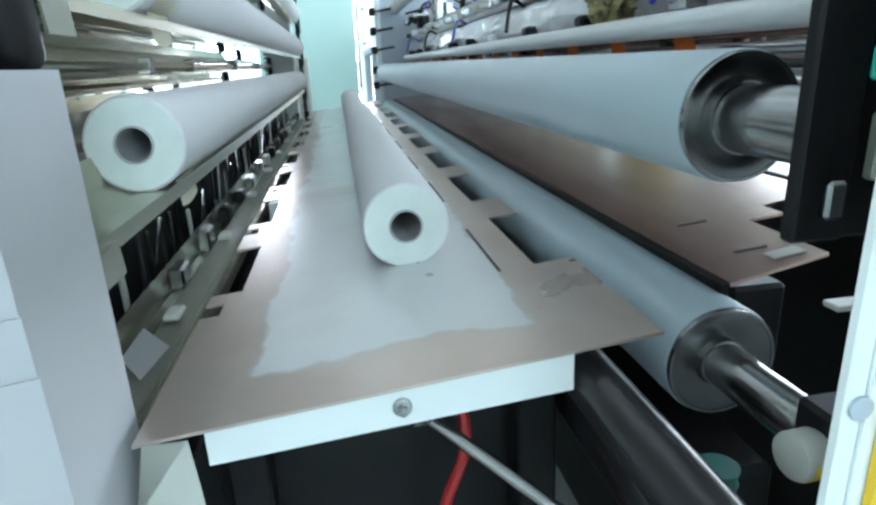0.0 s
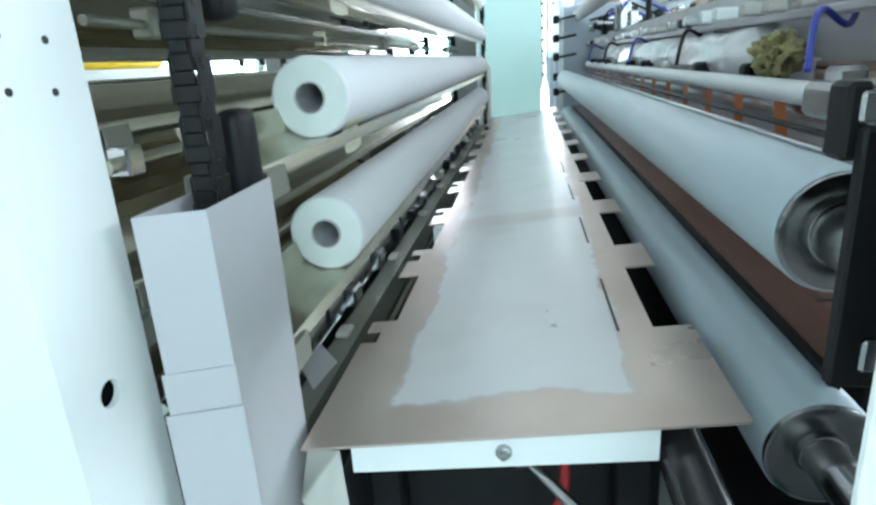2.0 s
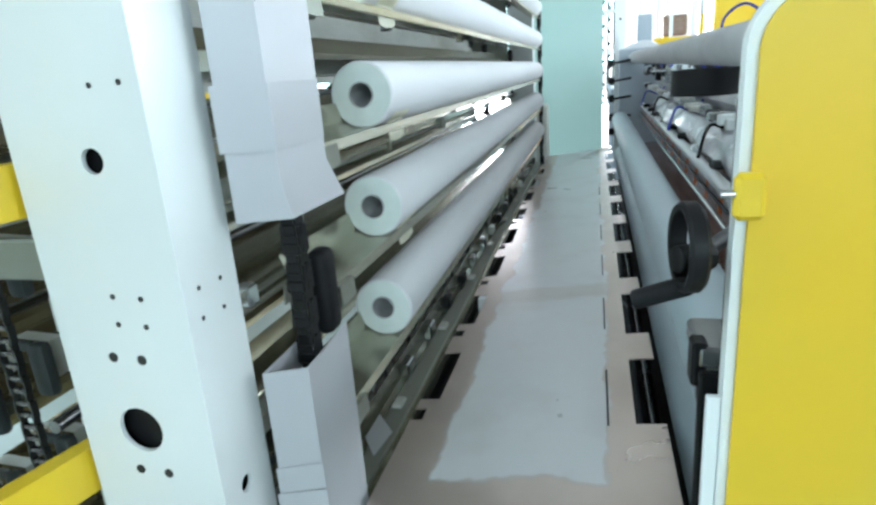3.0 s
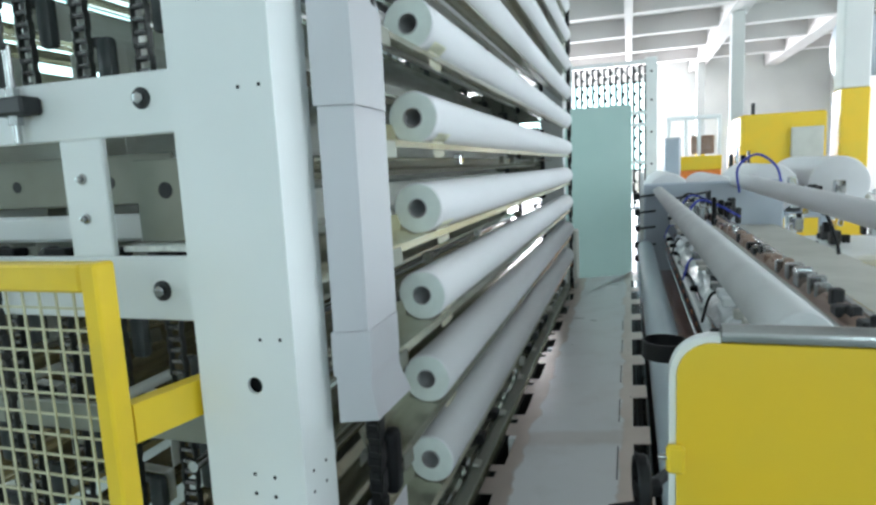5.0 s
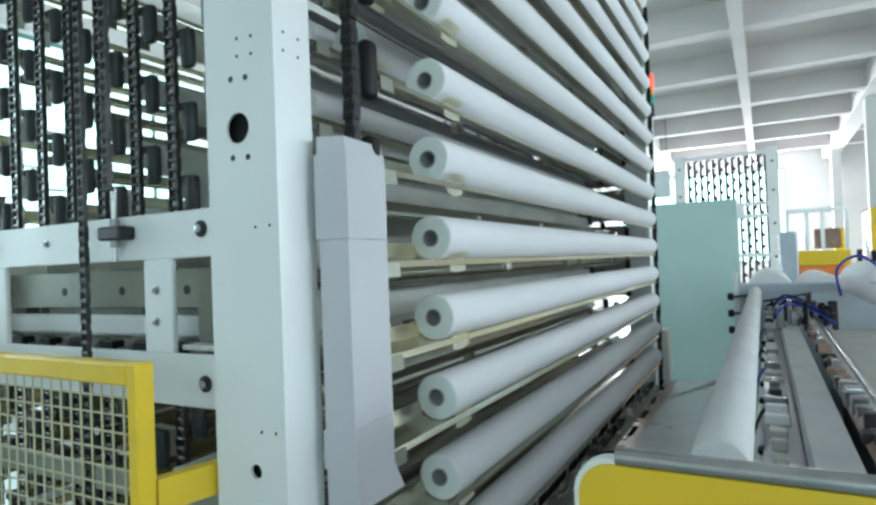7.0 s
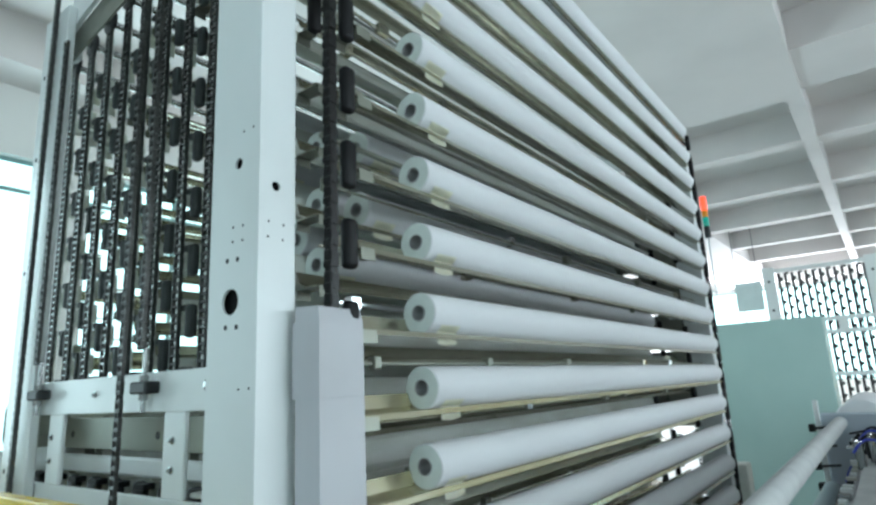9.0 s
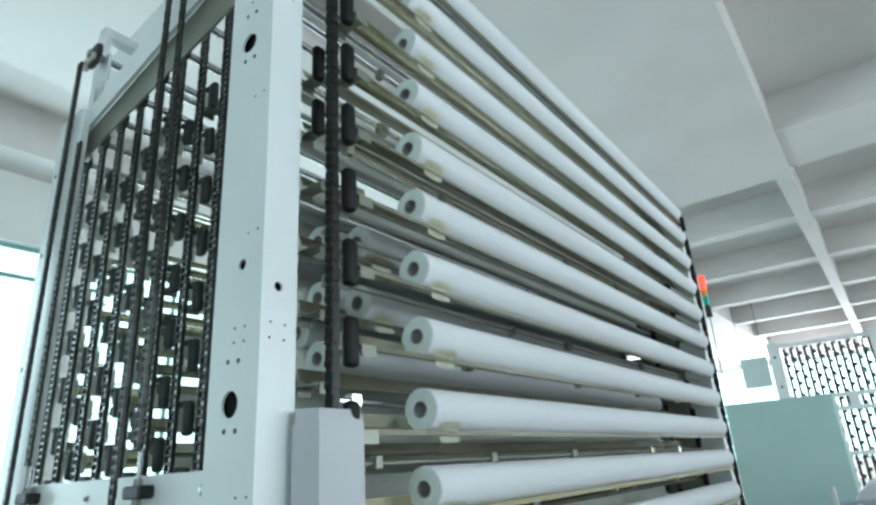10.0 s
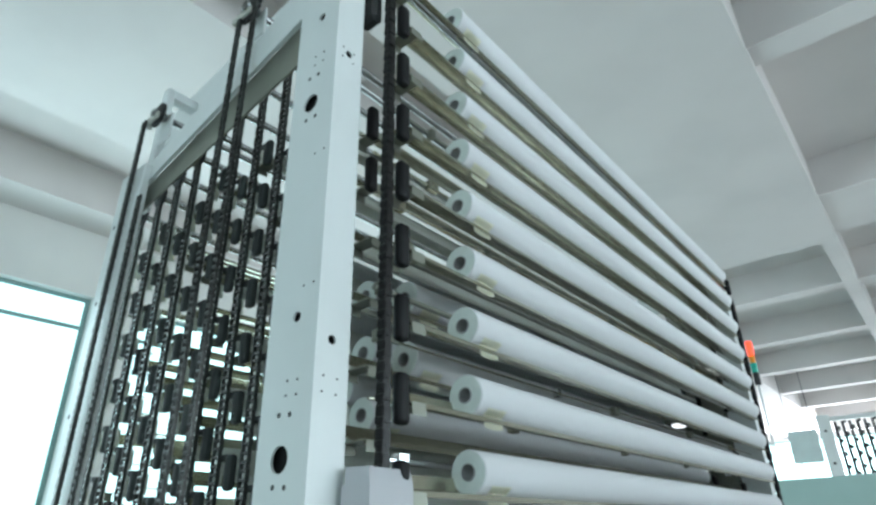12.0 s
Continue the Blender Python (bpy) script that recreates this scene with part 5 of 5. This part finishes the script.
def far_machines():
    m = thing("yellow_machine", (-3.6, 4.0, 0), "yellow and white machine standing beyond the accumulator", "machine")
    part("body", box((-4.2, 2.4, 0), (-3.1, 5.6, 1.30), 0.03), WHITE, m)
    part("hood", box((-4.1, 2.6, 1.30), (-3.2, 3.9, 1.78), 0.06, seg=3), YELLOW, m, "yellow hood")
    part("hood", box((-4.1, 4.2, 1.30), (-3.2, 5.4, 1.70), 0.06, seg=3), FENCE, m)
    c = thing("yellow_cabinet", (2.45, 10.4, 0), "yellow machine cabinet with grey boxes beside it", "cabinet")
    part("body", box((1.88, 10.0, 0.0), (3.05, 10.9, 2.31), 0.03), YELLOW, c)
    part("grey_door", box((2.57, 9.93, 1.2), (3.0, 9.999, 2.08), 0.01), BEIGE, c, "grey door")
    part("lamp_post", rod((2.1, 10.3, 2.31), (2.1, 10.3, 2.5), 0.03, 14), IRON, c)
    m = thing("orange_machine", (1.25, 10.4, 0), "low orange and yellow packing machine with a white frame", "machine")
    part("body", box((0.82, 10.0, 0.0), (1.62, 10.8, 1.72), 0.02), ORANGE, m)
    part("yellow_top", box((0.95, 9.96, 1.50), (1.62, 9.999, 1.72), 0.01), YELLOW, m)
    for x in (0.85, 1.1, 1.3, 1.6):
        part("upright", box((x - 0.025, 10.1, 1.72), (x + 0.025, 10.15, 2.35), 0.004), WHITE, m)
    part("crossbar", box((0.82, 10.09, 2.30), (1.62, 10.16, 2.36), 0.004), WHITE, m)
    part("dark_unit", box((1.2, 10.3, 1.75), (1.55, 10.6, 2.05), 0.02), BROWN, m)
    for x, z in ((0.55, 1.56), (0.93, 1.545), (1.33, 1.58), (1.80, 1.60)):
        r = thing("tissue_parent_roll", (x, 5.6, z - 0.2), "white tissue parent roll lying behind the rewinder", "paper roll", "parent rolls")
        part("roll", rod((x, 5.0, z - 0.16), (x, 6.4, z - 0.16), z - 0.16 - 1.2215, 36, bevel=0.03), PAPER, r)
    s = thing("roll_stand", (0.95, 5.7, 0), "grey steel stand under the parent rolls", "stand")
    part("deck", box((0.3, 5.0, 1.18), (2.1, 6.4, 1.222), 0.004), BLUEGREY, s)
    for x in (0.34, 2.06):
        for y in (5.04, 6.36):
            part("leg", box((x - 0.03, y - 0.03, 0), (x + 0.03, y + 0.03, 1.18), 0.004), BLUEGREY, s)
    d = thing("ventilation_duct", (6.3, 13.2, 3.0), "sagging grey fabric ventilation duct under the ceiling", "duct")
    part("duct", rod((4.0, 13.2, 3.6), (9.3, 13.0, 3.75), 0.55, 28, bevel=0.12), BLUEGREY, d)
    for x in (4.6, 6.0, 7.4, 8.8):
        part("hanger", rod((x, 13.2, 4.0), (x, 13.2, 6.64), 0.012, 8), IRON, d)
    g = thing("grey_machine", (1.0, 8.7, 0), "grey boxed machine beside the walkway", "machine")
    part("body", box((0.70, 8.4, 0), (0.90, 9.0, 1.98), 0.02), BLUEGREY, g)
    for k, (x, z, w, h) in enumerate(((1.62, 1.62, 0.05, 0.10), (1.70, 1.60, 0.04, 0.22), (1.77, 1.62, 0.06, 0.08), (1.86, 1.60, 0.03, 0.16))):
        part("valve_block", box((x, 9.2, 1.40), (x + w, 9.35, z + h), 0.01), (IRON, STEEL, BLACK, IRON)[k], g)
    part("valve_bed", box((1.58, 8.9, 0), (1.92, 9.5, 1.40), 0.01), WHITE, g)
    h = thing("hanging_board", (-2.4, 20.0, 3.55), "plain pale grey-green board hanging from the ceiling", "board")
    part("board", box((-2.78, 19.985, 3.58), (-2.02, 20.0, 4.47), 0.004), PALEBOARD, h)
    for x in (-2.7, -2.1):
        part("hanger", rod((x, 19.99, 4.46), (x, 19.99, 6.64), 0.01, 8), IRON, h)
    p = thing("yellow_pillar", (1.72, 3.4, 0), "yellow painted machine pillar with a white head", "machine pillar")
    part("pillar", rod((1.72, 3.4, 0), (1.72, 3.4, 1.86), 0.16, 36, bevel=0.03), YELLOW, p)
    part("head", box((1.58, 3.3, 1.86), (1.86, 3.6, 3.0), 0.02), WHITE, p, "white head")
    m = thing("packing_machine", (1.5, 4.9, 0), "grey machine with pipes and fittings", "machine")
    rnd = random.Random(5)
    for k in range(46):
        x, y, z = 1.28 + rnd.uniform(0, 0.6), 3.9 + rnd.uniform(0, 0.9), 1.03 + rnd.uniform(0, 0.45)
        d = rnd.uniform(0.02, 0.07)
        part("fitting", box((x, y, z), (x + d, y + d, z + d * 1.5), 0.006), rnd.choice((IRON, STEEL, BLACK, WHITE, CHROME)), m)
    part("bed", box((1.26, 3.8, 0), (2.0, 4.9, 1.05), 0.02), WHITE, m)


far_machines()


# ---- what moves ----
RISE = ((0.0, 0.0), (0.95, 0.0), (1.1, 0.012), (1.3, 0.043), (1.5, 0.075), (2.0, 0.149), (2.25, 0.186), (2.4, 0.198), (2.5, 0.2), (12.0, 0.2))


def motions():
    for k, c in enumerate(CONVEYORS):
        x, y, z = c.location
        s = 1 if k % 2 == 0 else -1
        walk(c, [(t, pose(x, y, z + s * (d - 0.2))) for t, d in RISE])
    for j, ob in enumerate(FRONT_LOGS):
        if j:
            x, y, z = ob.location
            walk(ob, [(t, pose(x, y, z + d - 0.2)) for t, d in RISE])
    for k, z, ob in INNER_LOGS:
        s = 1 if k % 2 == 0 else -1
        x, y, _ = ob.location
        walk(ob, [(t, pose(x, y, z + s * (d - 0.2))) for t, d in RISE])
    # the newest log rolls down the table into the lowest bucket, then rises with it
    rolling = [(0.0, 0.095, 0.889), (0.1, 0.012, 0.883), (0.2, -0.074, 0.875), (0.3, -0.160, 0.860), (0.4, -0.226, 0.823), (0.5, -0.222, 0.817), (0.6, FRONT_X, 0.815)]
    rows = [(t, pose(x, LOG_Y0, z, 0, math.degrees((x - 0.095) / R_LOG), 0)) for t, x, z in rolling]
    last = math.degrees((FRONT_X - 0.095) / R_LOG)
    rows += [(t, pose(FRONT_X, LOG_Y0, 0.815 + d, 0, last, 0)) for t, d in RISE if t > 0.6]
    walk(FRONT_LOGS[0], rows)


motions()
